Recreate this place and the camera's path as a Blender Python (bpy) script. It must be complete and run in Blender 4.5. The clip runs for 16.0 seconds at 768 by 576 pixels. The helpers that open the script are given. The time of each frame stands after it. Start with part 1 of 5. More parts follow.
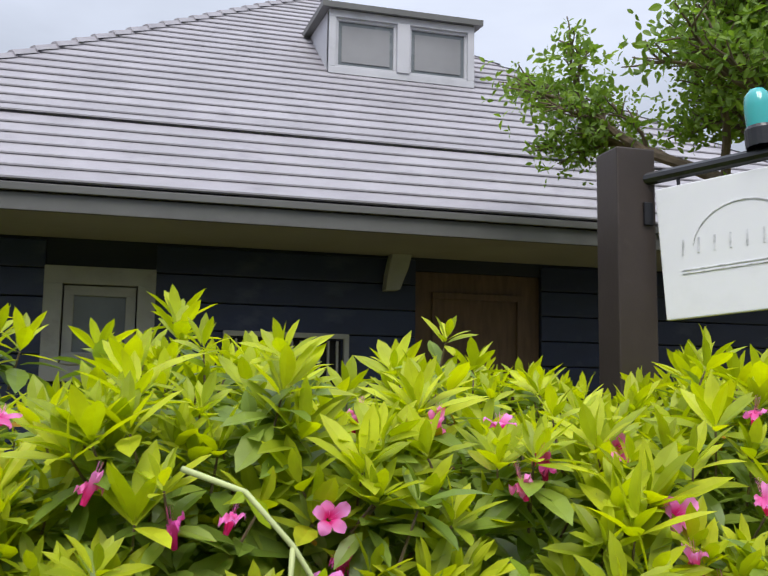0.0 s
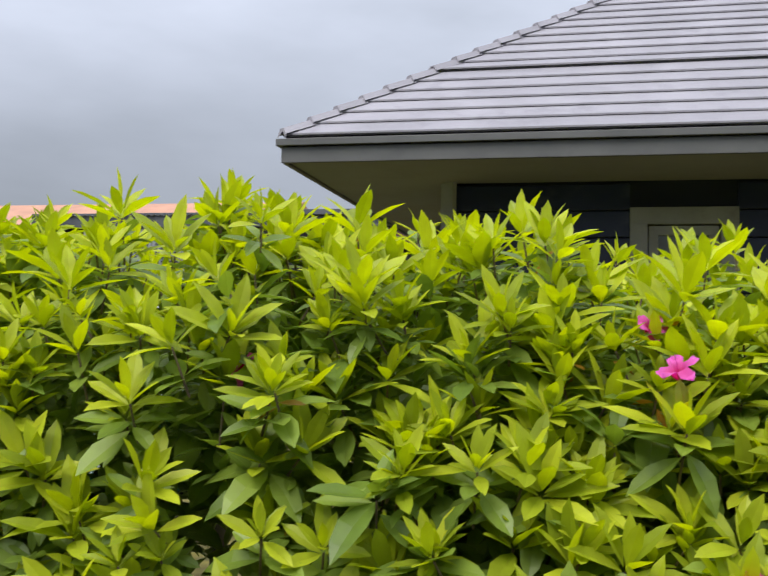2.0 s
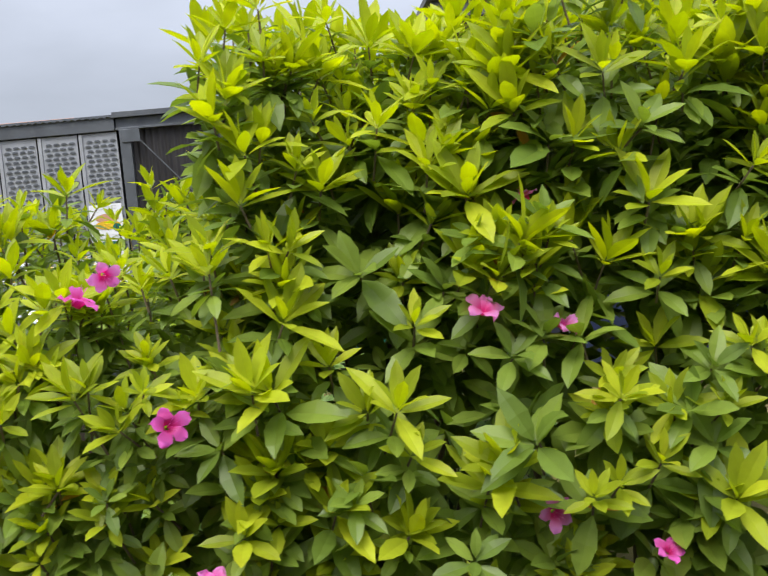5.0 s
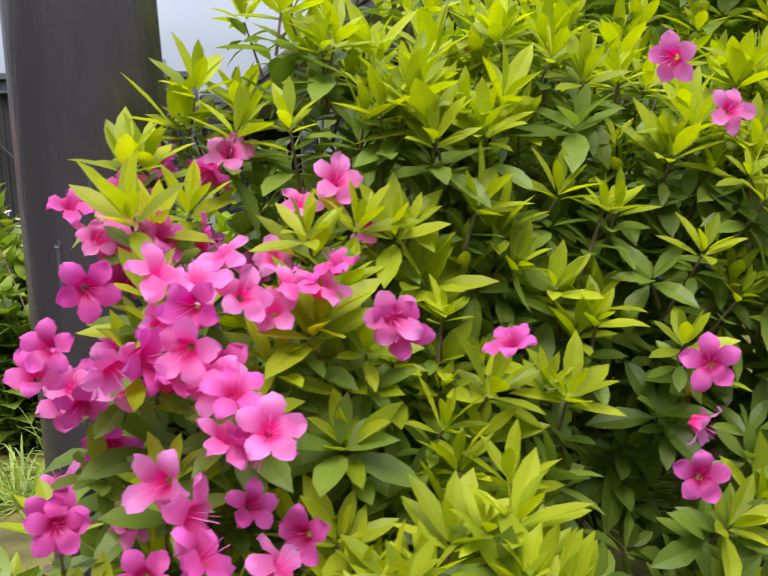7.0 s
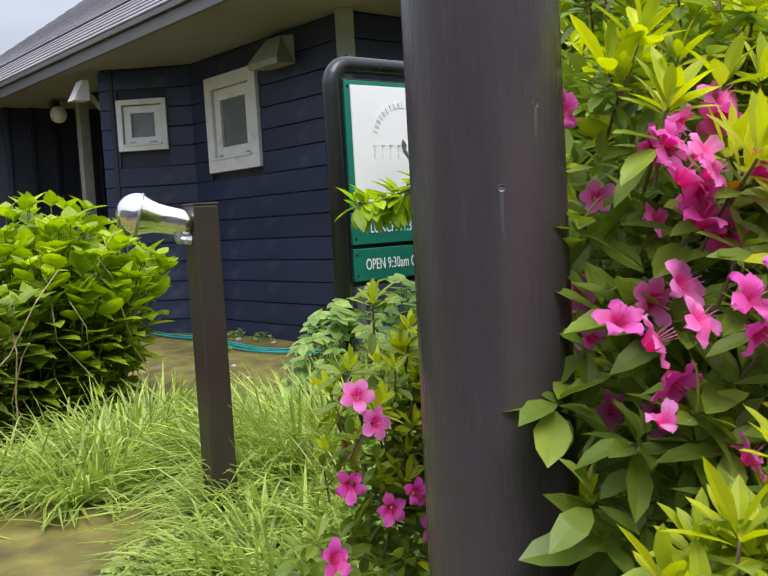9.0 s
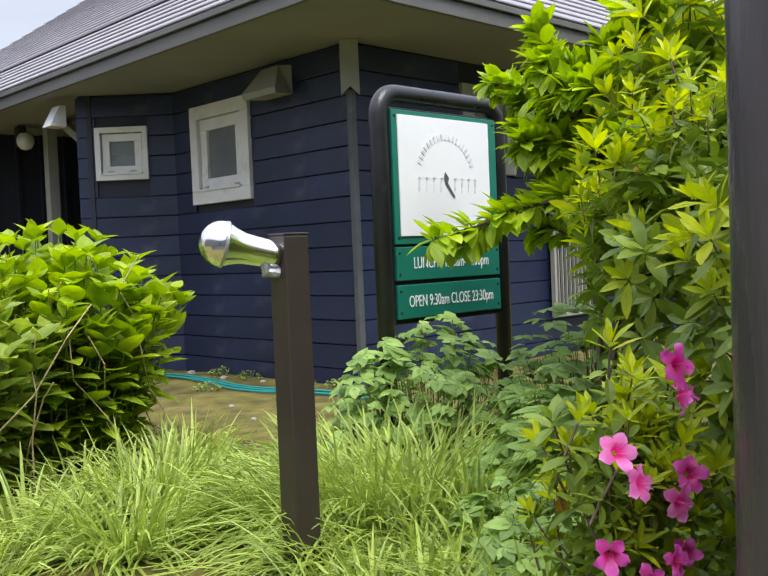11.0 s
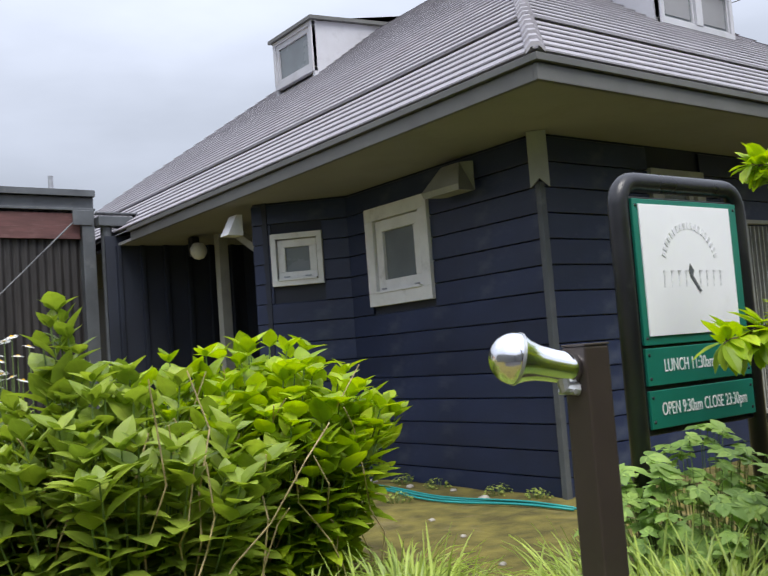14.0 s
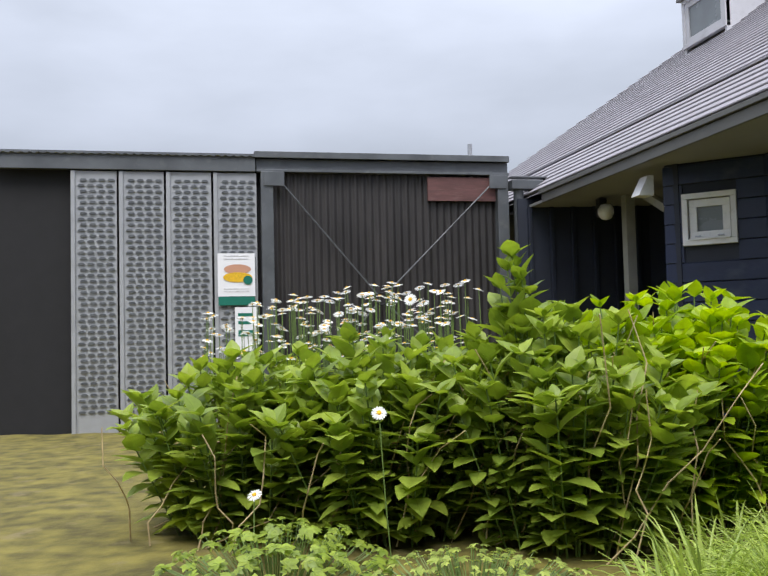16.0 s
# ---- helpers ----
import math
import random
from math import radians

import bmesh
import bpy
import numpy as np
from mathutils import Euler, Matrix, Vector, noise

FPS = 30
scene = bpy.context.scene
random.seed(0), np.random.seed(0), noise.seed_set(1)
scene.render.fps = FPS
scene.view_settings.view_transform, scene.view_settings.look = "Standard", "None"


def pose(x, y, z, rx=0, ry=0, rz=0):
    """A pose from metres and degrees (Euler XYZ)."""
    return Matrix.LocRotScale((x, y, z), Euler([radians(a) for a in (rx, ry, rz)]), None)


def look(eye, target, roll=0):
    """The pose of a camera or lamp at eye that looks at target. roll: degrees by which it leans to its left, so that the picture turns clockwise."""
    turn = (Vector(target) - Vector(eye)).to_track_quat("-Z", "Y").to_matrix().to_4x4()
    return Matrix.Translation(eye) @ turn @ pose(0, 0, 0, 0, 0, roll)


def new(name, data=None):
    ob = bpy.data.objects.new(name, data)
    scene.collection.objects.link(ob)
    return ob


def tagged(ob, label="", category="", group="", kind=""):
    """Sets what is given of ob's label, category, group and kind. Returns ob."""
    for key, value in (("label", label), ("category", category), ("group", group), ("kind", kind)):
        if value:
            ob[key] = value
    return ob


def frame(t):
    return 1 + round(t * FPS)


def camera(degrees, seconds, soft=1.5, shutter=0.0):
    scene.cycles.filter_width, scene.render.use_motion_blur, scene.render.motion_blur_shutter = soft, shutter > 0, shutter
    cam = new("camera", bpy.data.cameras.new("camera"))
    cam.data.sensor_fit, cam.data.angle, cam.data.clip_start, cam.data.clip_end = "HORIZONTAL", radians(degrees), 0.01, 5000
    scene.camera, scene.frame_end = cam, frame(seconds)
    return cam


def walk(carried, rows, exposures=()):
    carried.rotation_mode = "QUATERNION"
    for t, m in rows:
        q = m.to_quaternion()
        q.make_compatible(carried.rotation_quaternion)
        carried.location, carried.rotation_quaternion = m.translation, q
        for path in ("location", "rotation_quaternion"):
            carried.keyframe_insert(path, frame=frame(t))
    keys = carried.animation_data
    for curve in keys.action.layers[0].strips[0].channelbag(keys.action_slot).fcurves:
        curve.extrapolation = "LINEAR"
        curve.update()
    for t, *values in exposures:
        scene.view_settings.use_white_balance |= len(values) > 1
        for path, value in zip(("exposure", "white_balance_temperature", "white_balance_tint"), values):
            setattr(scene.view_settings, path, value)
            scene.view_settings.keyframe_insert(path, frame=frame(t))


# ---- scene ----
# camera and walk
cam = camera(45.9, 16.0, soft=1.4, shutter=0.12)
PATH = [
    (0, (1.546, -5.415, 2.197), (2.074, -3.501, 2.432), 0.8),
    (0.5, (1.518, -5.519, 2.164), (1.798, -3.551, 2.387), 0.5),
    (1, (1.364, -5.551, 2.147), (1.399, -3.561, 2.342), 0.7),
    (1.5, (0.947, -5.524, 2.169), (0.8, -3.535, 2.317), 1.1),
    (2, (0.757, -5.565, 2.13), (0.337, -3.612, 2.229), 1.1),
    (2.5, (0.654, -5.561, 2.069), (-0.035, -3.683, 2.117), 1.6),
    (3, (0.255, -5.495, 2.049), (-0.476, -3.633, 2.027), 1.6),
    (3.5, (-0.13, -5.575, 2.002), (-0.789, -3.688, 1.928), -0.8),
    (4, (-0.601, -5.618, 1.914), (-1.023, -3.663, 1.91), -4.4),
    (4.5, (-1.235, -5.73, 1.927), (-1.218, -3.731, 1.847), -5.0),
    (5, (-1.625, -5.795, 1.923), (-1.475, -3.804, 1.803), -5.6),
    (7.5, (-3.278, -5.082, 1.661), (-2.362, -3.31, 1.515), -4.4),
    (8, (-3.502, -4.969, 1.662), (-2.406, -3.306, 1.478), -4.4),
    (8.5, (-3.725, -4.907, 1.673), (-2.505, -3.33, 1.507), -3.9),
    (9, (-3.789, -4.777, 1.67), (-2.51, -3.246, 1.521), -3.3),
    (9.5, (-3.895, -4.646, 1.669), (-2.561, -3.162, 1.534), -2.9),
    (10, (-4.015, -4.542, 1.675), (-2.636, -3.097, 1.564), -2.7),
    (12.5, (-3.944, -4.002, 1.696), (-2.556, -2.562, 1.708), -2.6),
    (13, (-3.918, -3.889, 1.734), (-2.533, -2.448, 1.803), -3.0),
    (13.5, (-4.003, -3.851, 1.75), (-2.656, -2.378, 1.872), -3.8),
    (14, (-4.13, -3.881, 1.756), (-2.944, -2.277, 1.903), -4.3),
    (14.5, (-4.213, -3.902, 1.749), (-3.242, -2.161, 1.915), -4.1),
    (15, (-4.284, -4.032, 1.698), (-3.536, -2.185, 1.869), -3.1),
    (15.5, (-4.393, -4.132, 1.69), (-3.827, -2.219, 1.836), -2.3),
    (16, (-4.5, -4.194, 1.666), (-4.073, -2.243, 1.779), -1.4),
]
walk(cam, [(t, look(eye, target, roll)) for t, eye, target, roll in PATH],
     ((0, -0.1), (1.5, -0.1), (3, -0.15), (4, 0.05), (5, 0.15), (8, 0.1), (9, 0.2), (10, 0.4), (12.5, 0.18), (13.5, 0.08), (16, 0.05)))

# world: thin bright overcast with soft grey cloud, and a weak wide sun
SUN_ELEV, SUN_AZ = radians(58), radians(200)
world = bpy.data.worlds.new("sky")
scene.world = world
world.use_nodes = True
wn, wl = world.node_tree.nodes, world.node_tree.links
wn.clear()
w_out = wn.new("ShaderNodeOutputWorld")
w_bg = wn.new("ShaderNodeBackground")
w_bg.inputs["Strength"].default_value = 1.0
w_sky = wn.new("ShaderNodeTexSky")
w_sky.sky_type = "NISHITA"
w_sky.sun_disc = False
w_sky.sun_elevation, w_sky.sun_rotation = SUN_ELEV, SUN_AZ
w_gain = wn.new("ShaderNodeVectorMath")
w_gain.operation = "SCALE"
w_gain.inputs["Scale"].default_value = 0.09
w_co = wn.new("ShaderNodeTexCoord")
w_map = wn.new("ShaderNodeMapping")
w_map.inputs["Scale"].default_value = (1.2, 1.2, 3.4)
w_noise = wn.new("ShaderNodeTexNoise")
w_noise.inputs["Scale"].default_value = 2.1
w_noise.inputs["Detail"].default_value = 5.0
w_noise.inputs["Roughness"].default_value = 0.5
w_ramp = wn.new("ShaderNodeValToRGB")
w_ramp.color_ramp.elements[0].position, w_ramp.color_ramp.elements[0].color = 0.3, (0.45, 0.48, 0.55, 1)
w_ramp.color_ramp.elements[1].position, w_ramp.color_ramp.elements[1].color = 0.68, (0.63, 0.67, 0.78, 1)
w_mix = wn.new("ShaderNodeMix")
w_mix.data_type = "RGBA"
w_mix.inputs[0].default_value = 0.82
wl.new(w_co.outputs["Generated"], w_map.inputs["Vector"])
wl.new(w_map.outputs["Vector"], w_noise.inputs["Vector"])
wl.new(w_noise.outputs["Fac"], w_ramp.inputs["Fac"])
wl.new(w_sky.outputs["Color"], w_gain.inputs[0])
wl.new(w_gain.outputs["Vector"], w_mix.inputs[6])
wl.new(w_ramp.outputs["Color"], w_mix.inputs[7])
# an overcast sky is brightest overhead
w_sep = wn.new("ShaderNodeSeparateXYZ")
w_lift = wn.new("ShaderNodeMapRange")
w_lift.inputs["From Min"].default_value, w_lift.inputs["From Max"].default_value = 0.0, 1.0
w_lift.inputs["To Min"].default_value, w_lift.inputs["To Max"].default_value = 0.45, 3.5
w_scale = wn.new("ShaderNodeVectorMath")
w_scale.operation = "SCALE"
wl.new(w_co.outputs["Generated"], w_sep.inputs[0])
wl.new(w_sep.outputs["Z"], w_lift.inputs["Value"])
wl.new(w_mix.outputs[2], w_scale.inputs[0])
wl.new(w_lift.outputs["Result"], w_scale.inputs["Scale"])
wl.new(w_scale.outputs["Vector"], w_bg.inputs["Color"])
wl.new(w_bg.outputs["Background"], w_out.inputs["Surface"])

sun = new("sun", bpy.data.lights.new("sun", "SUN"))
sun.data.energy = 2.9
sun.data.angle = radians(35)
sun.data.color = (1.0, 0.97, 0.92)
sun.matrix_world = look((0, 0, 20), (0 - math.sin(SUN_AZ) * 10, 0 - math.cos(SUN_AZ) * 10, 20 - 10 * math.tan(SUN_ELEV)))


# materials
def material(name, colour, rough=0.6, metal=0.0, vary=0.12, scale=6.0, bump=0.0, bump_scale=60.0, stain=None, island=0.0, random_ob=0.0,
             stretch=(1, 1, 1), coat=0.0, spec=0.5):
    m = bpy.data.materials.new(name)
    m.use_nodes = True
    n, l = m.node_tree.nodes, m.node_tree.links
    b = n["Principled BSDF"]
    b.inputs["Roughness"].default_value, b.inputs["Metallic"].default_value = rough, metal
    b.inputs["Specular IOR Level"].default_value = spec
    b.inputs["Coat Weight"].default_value = coat
    co = n.new("ShaderNodeTexCoord")
    mp = n.new("ShaderNodeMapping")
    mp.inputs["Scale"].default_value = stretch
    l.new(co.outputs["Object"], mp.inputs["Vector"])
    big = n.new("ShaderNodeTexNoise")
    big.inputs["Scale"].default_value, big.inputs["Detail"].default_value = scale, 6.0
    l.new(mp.outputs["Vector"], big.inputs["Vector"])
    low = tuple(c * (1 - vary) for c in colour)
    high = tuple(min(1, c * (1 + vary)) for c in colour)
    ramp = n.new("ShaderNodeValToRGB")
    ramp.color_ramp.elements[0].position, ramp.color_ramp.elements[0].color = 0.32, (*low, 1)
    ramp.color_ramp.elements[1].position, ramp.color_ramp.elements[1].color = 0.68, (*high, 1)
    l.new(big.outputs["Fac"], ramp.inputs["Fac"])
    out = ramp.outputs["Color"]
    if stain:
        tint, amount, size, where = stain
        sn = n.new("ShaderNodeTexNoise")
        sn.inputs["Scale"].default_value, sn.inputs["Detail"].default_value = size, 8.0
        sn.inputs["Roughness"].default_value = 0.65
        l.new(mp.outputs["Vector"], sn.inputs["Vector"])
        sr = n.new("ShaderNodeMapRange")
        sr.inputs["From Min"].default_value, sr.inputs["From Max"].default_value = where, where + 0.16
        sr.inputs["To Max"].default_value = amount
        l.new(sn.outputs["Fac"], sr.inputs["Value"])
        mx = n.new("ShaderNodeMix")
        mx.data_type = "RGBA"
        l.new(sr.outputs["Result"], mx.inputs[0])
        l.new(out, mx.inputs[6])
        mx.inputs[7].default_value = (*tint, 1)
        out = mx.outputs[2]
    if island or random_ob:
        hsv = n.new("ShaderNodeHueSaturation")
        if island:
            src = n.new("ShaderNodeNewGeometry").outputs["Random Per Island"]
        else:
            src = n.new("ShaderNodeObjectInfo").outputs["Random"]
        k = island or random_ob
        mr = n.new("ShaderNodeMapRange")
        mr.inputs["To Min"].default_value, mr.inputs["To Max"].default_value = 1 - k, 1 + k
        l.new(src, mr.inputs["Value"])
        l.new(mr.outputs["Result"], hsv.inputs["Value"])
        if island:
            hr = n.new("ShaderNodeMapRange")
            hr.inputs["To Min"].default_value, hr.inputs["To Max"].default_value = 0.5 + 0.035 * k, 0.5 - 0.035 * k
            l.new(src, hr.inputs["Value"])
            l.new(hr.outputs["Result"], hsv.inputs["Hue"])
        l.new(out, hsv.inputs["Color"])
        out = hsv.outputs["Color"]
    l.new(out, b.inputs["Base Color"])
    if bump:
        fine = n.new("ShaderNodeTexNoise")
        fine.inputs["Scale"].default_value, fine.inputs["Detail"].default_value = bump_scale, 5.0
        l.new(mp.outputs["Vector"], fine.inputs["Vector"])
        bp = n.new("ShaderNodeBump")
        bp.inputs["Strength"].default_value, bp.inputs["Distance"].default_value = bump, 0.004
        l.new(fine.outputs["Fac"], bp.inputs["Height"])
        l.new(bp.outputs["Normal"], b.inputs["Normal"])
        rr = n.new("ShaderNodeMapRange")
        rr.inputs["To Min"].default_value, rr.inputs["To Max"].default_value = max(0.02, rough - 0.1), min(1, rough + 0.1)
        l.new(big.outputs["Fac"], rr.inputs["Value"])
        l.new(rr.outputs["Result"], b.inputs["Roughness"])
    return m


def leaf_material(name, colour, rough=0.45, through_light=0.35, island=0.28, gloss=0.4, throat=None):
    m = material(name, colour, rough, vary=0.16, scale=18.0, island=island, spec=gloss)
    n, l = m.node_tree.nodes, m.node_tree.links
    b, out = n["Principled BSDF"], n["Material Output"]
    tr = n.new("ShaderNodeBsdfTranslucent")
    src = b.inputs["Base Color"].links[0].from_socket
    if throat:
        co = n.new("ShaderNodeTexCoord")
        far = n.new("ShaderNodeVectorMath")
        far.operation = "LENGTH"
        l.new(co.outputs["Object"], far.inputs[0])
        reach = n.new("ShaderNodeMapRange")
        reach.inputs["From Min"].default_value, reach.inputs["From Max"].default_value = 0.014, 0.042
        l.new(far.outputs["Value"], reach.inputs["Value"])
        mix = n.new("ShaderNodeMix")
        mix.data_type = "RGBA"
        l.new(reach.outputs["Result"], mix.inputs[0])
        mix.inputs[6].default_value = (*throat, 1)
        l.new(src, mix.inputs[7])
        src = mix.outputs[2]
        l.new(src, b.inputs["Base Color"])
    br = n.new("ShaderNodeHueSaturation")
    br.inputs["Value"].default_value, br.inputs["Saturation"].default_value = 1.5, 1.1
    l.new(src, br.inputs["Color"])
    l.new(br.outputs["Color"], tr.inputs["Color"])
    mx = n.new("ShaderNodeMixShader")
    mx.inputs[0].default_value = through_light
    l.new(b.outputs["BSDF"], mx.inputs[1])
    l.new(tr.outputs["BSDF"], mx.inputs[2])
    l.new(mx.outputs["Shader"], out.inputs["Surface"])
    return m


M_NAVY = material("navy_siding_paint", (0.016, 0.025, 0.066), 0.42, vary=0.25, scale=2.2, bump=0.25, bump_scale=40, random_ob=0.16,
                  stain=((0.075, 0.09, 0.13), 0.55, 3.0, 0.56), stretch=(1, 1, 1.6))
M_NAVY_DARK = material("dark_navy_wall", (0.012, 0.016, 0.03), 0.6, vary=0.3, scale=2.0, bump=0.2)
M_ROOF = material("grey_slate_roof", (0.3, 0.285, 0.31), 0.62, vary=0.1, scale=3.0, bump=0.5, bump_scale=120, random_ob=0.05,
                  stain=((0.2, 0.19, 0.21), 0.55, 5.0, 0.55))
M_FASCIA = material("grey_fascia_paint", (0.12, 0.12, 0.115), 0.5, vary=0.12, scale=4, bump=0.15, stain=((0.1, 0.1, 0.1), 0.5, 6, 0.58))
M_SOFFIT = material("beige_grey_soffit", (0.27, 0.265, 0.27), 0.75, vary=0.08, scale=1.5, bump=0.2, stain=((0.22, 0.215, 0.2), 0.5, 2.2, 0.52))
M_WHITE = material("white_painted_wood", (0.74, 0.74, 0.74), 0.55, vary=0.06, scale=8, bump=0.3, bump_scale=30, stain=((0.38, 0.38, 0.36), 0.55, 7, 0.58))
M_GREYWOOD = material("grey_painted_wood", (0.36, 0.36, 0.33), 0.6, vary=0.1, scale=6, bump=0.3, stain=((0.22, 0.22, 0.19), 0.5, 9, 0.55))
M_DORMER = material("pale_grey_panel", (0.5, 0.5, 0.53), 0.6, vary=0.06, scale=3, bump=0.2, stain=((0.36, 0.36, 0.38), 0.5, 4, 0.55))
M_FROST = material("frosted_glass", (0.16, 0.18, 0.19), 0.25, vary=0.12, scale=3, bump=0.08, bump_scale=200, spec=0.6)
M_BLIND = material("window_blind", (0.25, 0.25, 0.26), 0.7, vary=0.1, scale=3)
M_BLACK = material("black_paint", (0.014, 0.014, 0.017), 0.3, vary=0.3, scale=5, bump=0.2, stain=((0.09, 0.09, 0.1), 0.4, 12, 0.62))
# near-black colour that stands in for the shade behind grille and panels
M_DARK = material("painted_interior_shade", (0.012, 0.012, 0.014), 0.8)
M_POLE = material("dark_brown_painted_log", (0.054, 0.046, 0.05), 0.28, vary=0.18, scale=3.0, bump=0.5, bump_scale=25,
                  stain=((0.14, 0.13, 0.135), 0.55, 9.0, 0.66), stretch=(3.5, 3.5, 0.6))
M_POST = material("brown_aluminium", (0.055, 0.042, 0.036), 0.38, metal=0.25, vary=0.12, scale=6, bump=0.1, stain=((0.09, 0.075, 0.065), 0.4, 14, 0.58))
M_CHROME = material("mirror_chrome", (0.9, 0.9, 0.92), 0.15, metal=1.0, vary=0.02, scale=6)
M_GALV = material("dull_zinc", (0.42, 0.43, 0.45), 0.4, metal=0.7, vary=0.15, scale=20, bump=0.2)
M_GREEN = material("green_sign_panel", (0.008, 0.15, 0.105), 0.4, vary=0.08, scale=4, stain=((0.02, 0.2, 0.15), 0.3, 8, 0.6))
M_BOARD = material("white_sign_panel", (0.8, 0.8, 0.83), 0.4, vary=0.03, scale=3, stain=((0.66, 0.66, 0.68), 0.4, 3, 0.56))
M_INK = material("grey_ink", (0.64, 0.64, 0.67), 0.6, vary=0.3, scale=40)
M_LETTER = material("white_letter_film", (0.82, 0.82, 0.84), 0.5, vary=0.02)
M_CORR = material("charcoal_corrugated_steel", (0.03, 0.027, 0.027), 0.5, metal=0.1, vary=0.2, scale=2.5, bump=0.15,
                  stain=((0.05, 0.045, 0.044), 0.6, 2.0, 0.5), stretch=(2, 2, 0.5))
M_STEEL = material("blue_grey_steel", (0.1, 0.108, 0.118), 0.45, metal=0.2, vary=0.2, scale=4, bump=0.2, stain=((0.2, 0.2, 0.2), 0.5, 6, 0.56))
M_PANEL = material("pale_grey_steel_panel", (0.36, 0.37, 0.39), 0.45, metal=0.2, vary=0.08, scale=5, bump=0.1, stain=((0.25, 0.25, 0.25), 0.4, 6, 0.58))
M_RED = material("faded_maroon_board", (0.115, 0.05, 0.048), 0.7, vary=0.22, scale=4, bump=0.4, stretch=(1, 1, 7), stain=((0.2, 0.12, 0.11), 0.5, 7, 0.55))
M_TIMBER = material("weathered_timber", (0.33, 0.29, 0.24), 0.85, vary=0.25, scale=9, bump=0.8, stretch=(1, 8, 8))
M_BROWNWOOD = material("brown_wood", (0.12, 0.07, 0.04), 0.6, vary=0.25, scale=6, bump=0.4, stretch=(6, 6, 1))
M_STONE = material("pale_stone", (0.4, 0.37, 0.32), 0.85, vary=0.25, scale=14, bump=0.6)
M_HOSE = material("teal_garden_hose", (0.02, 0.28, 0.27), 0.4, vary=0.12, scale=9)
M_GROUND = material("mossy_soil", (0.145, 0.122, 0.026), 0.95, vary=0.5, scale=7.0, bump=1.0, bump_scale=60,
                    stain=((0.24, 0.19, 0.1), 0.6, 4.5, 0.57))
M_ASPHALT = material("asphalt", (0.055, 0.055, 0.057), 0.9, vary=0.2, scale=5, bump=0.8, bump_scale=180)
M_TEAL = material("teal_lamp_glass", (0.03, 0.36, 0.36), 0.15, vary=0.1, scale=5, coat=0.6)
M_ORANGE = material("orange_tile_roof", (0.5, 0.26, 0.17), 0.8, vary=0.15, scale=1.2, bump=0.4, bump_scale=8)
M_PLASTER = material("cream_render", (0.6, 0.56, 0.5), 0.85, vary=0.08, scale=0.8)
M_CABLE = material("black_cable", (0.02, 0.02, 0.022), 0.6)

L_LIME = leaf_material("azalea_new_leaf", (0.42, 0.48, 0.024), 0.46, 0.42)
L_AZALEA = leaf_material("azalea_mature_leaf", (0.2, 0.28, 0.04), 0.4, 0.32)
L_OLD = leaf_material("azalea_yellowed_leaf", (0.42, 0.22, 0.02), 0.6, 0.3)
L_HYDRA = leaf_material("hydrangea_leaf", (0.26, 0.34, 0.05), 0.4, 0.34)
L_HYDRA_LIME = leaf_material("lime_hydrangea_leaf", (0.31, 0.42, 0.025), 0.42, 0.38)
L_SHRUB = leaf_material("shrub_leaf", (0.34, 0.46, 0.022), 0.42, 0.42)
L_MALLOW = leaf_material("lobed_groundcover_leaf", (0.27, 0.4, 0.1), 0.5, 0.32)
L_GRASS = leaf_material("strap_grass_blade", (0.36, 0.45, 0.1), 0.4, 0.3)
L_WEED = leaf_material("weed_leaf", (0.36, 0.43, 0.1), 0.55, 0.35)
L_TREE = leaf_material("tree_leaf", (0.17, 0.27, 0.04), 0.45, 0.45)
L_PETAL = leaf_material("pink_azalea_petal", (0.88, 0.29, 0.68), 0.5, 0.4, island=0.12, throat=(0.82, 0.07, 0.36))
L_PETAL_DEEP = leaf_material("magenta_azalea_petal", (0.78, 0.14, 0.55), 0.5, 0.35, island=0.15, throat=(0.6, 0.03, 0.2))
L_DAISY = leaf_material("white_daisy_petal", (0.84, 0.84, 0.84), 0.6, 0.3, island=0.05)
M_YOLK = material("daisy_disc", (0.75, 0.45, 0.02), 0.8, vary=0.2, scale=90, bump=0.8, bump_scale=300)
M_BARK = material("twig_bark", (0.15, 0.11, 0.07), 0.85, vary=0.3, scale=20, bump=0.7)
M_STALK = material("pale_dry_stalk", (0.5, 0.38, 0.22), 0.8, vary=0.25, scale=20, bump=0.4)
M_VINE = material("pale_vine_stem", (0.42, 0.47, 0.2), 0.6, vary=0.15, scale=12)
M_STEM = material("green_stem", (0.13, 0.2, 0.05), 0.6, vary=0.2, scale=12)


# mesh helpers
def place_of(ob):
    up = place_of(ob.parent) if ob.parent else Matrix()
    return up @ ob.matrix_parent_inverse @ ob.matrix_basis


def attach(ob, parent):
    ob.parent = parent
    if parent:
        if "category" in ob:
            del ob["category"]
        ob.matrix_parent_inverse = place_of(parent).inverted()
    return ob


def link(name, bm, mat, smooth=False):
    me = bpy.data.meshes.new(name)
    bm.normal_update()
    bm.to_mesh(me)
    bm.free()
    me.materials.append(mat)
    if smooth:
        me.shade_smooth()
    return new(name, me)


def part(name, bm, mat, parent, label="", smooth=False):
    ob = link(name, bm, mat, smooth)
    attach(ob, parent)
    if label:
        tagged(ob, label)
    return ob


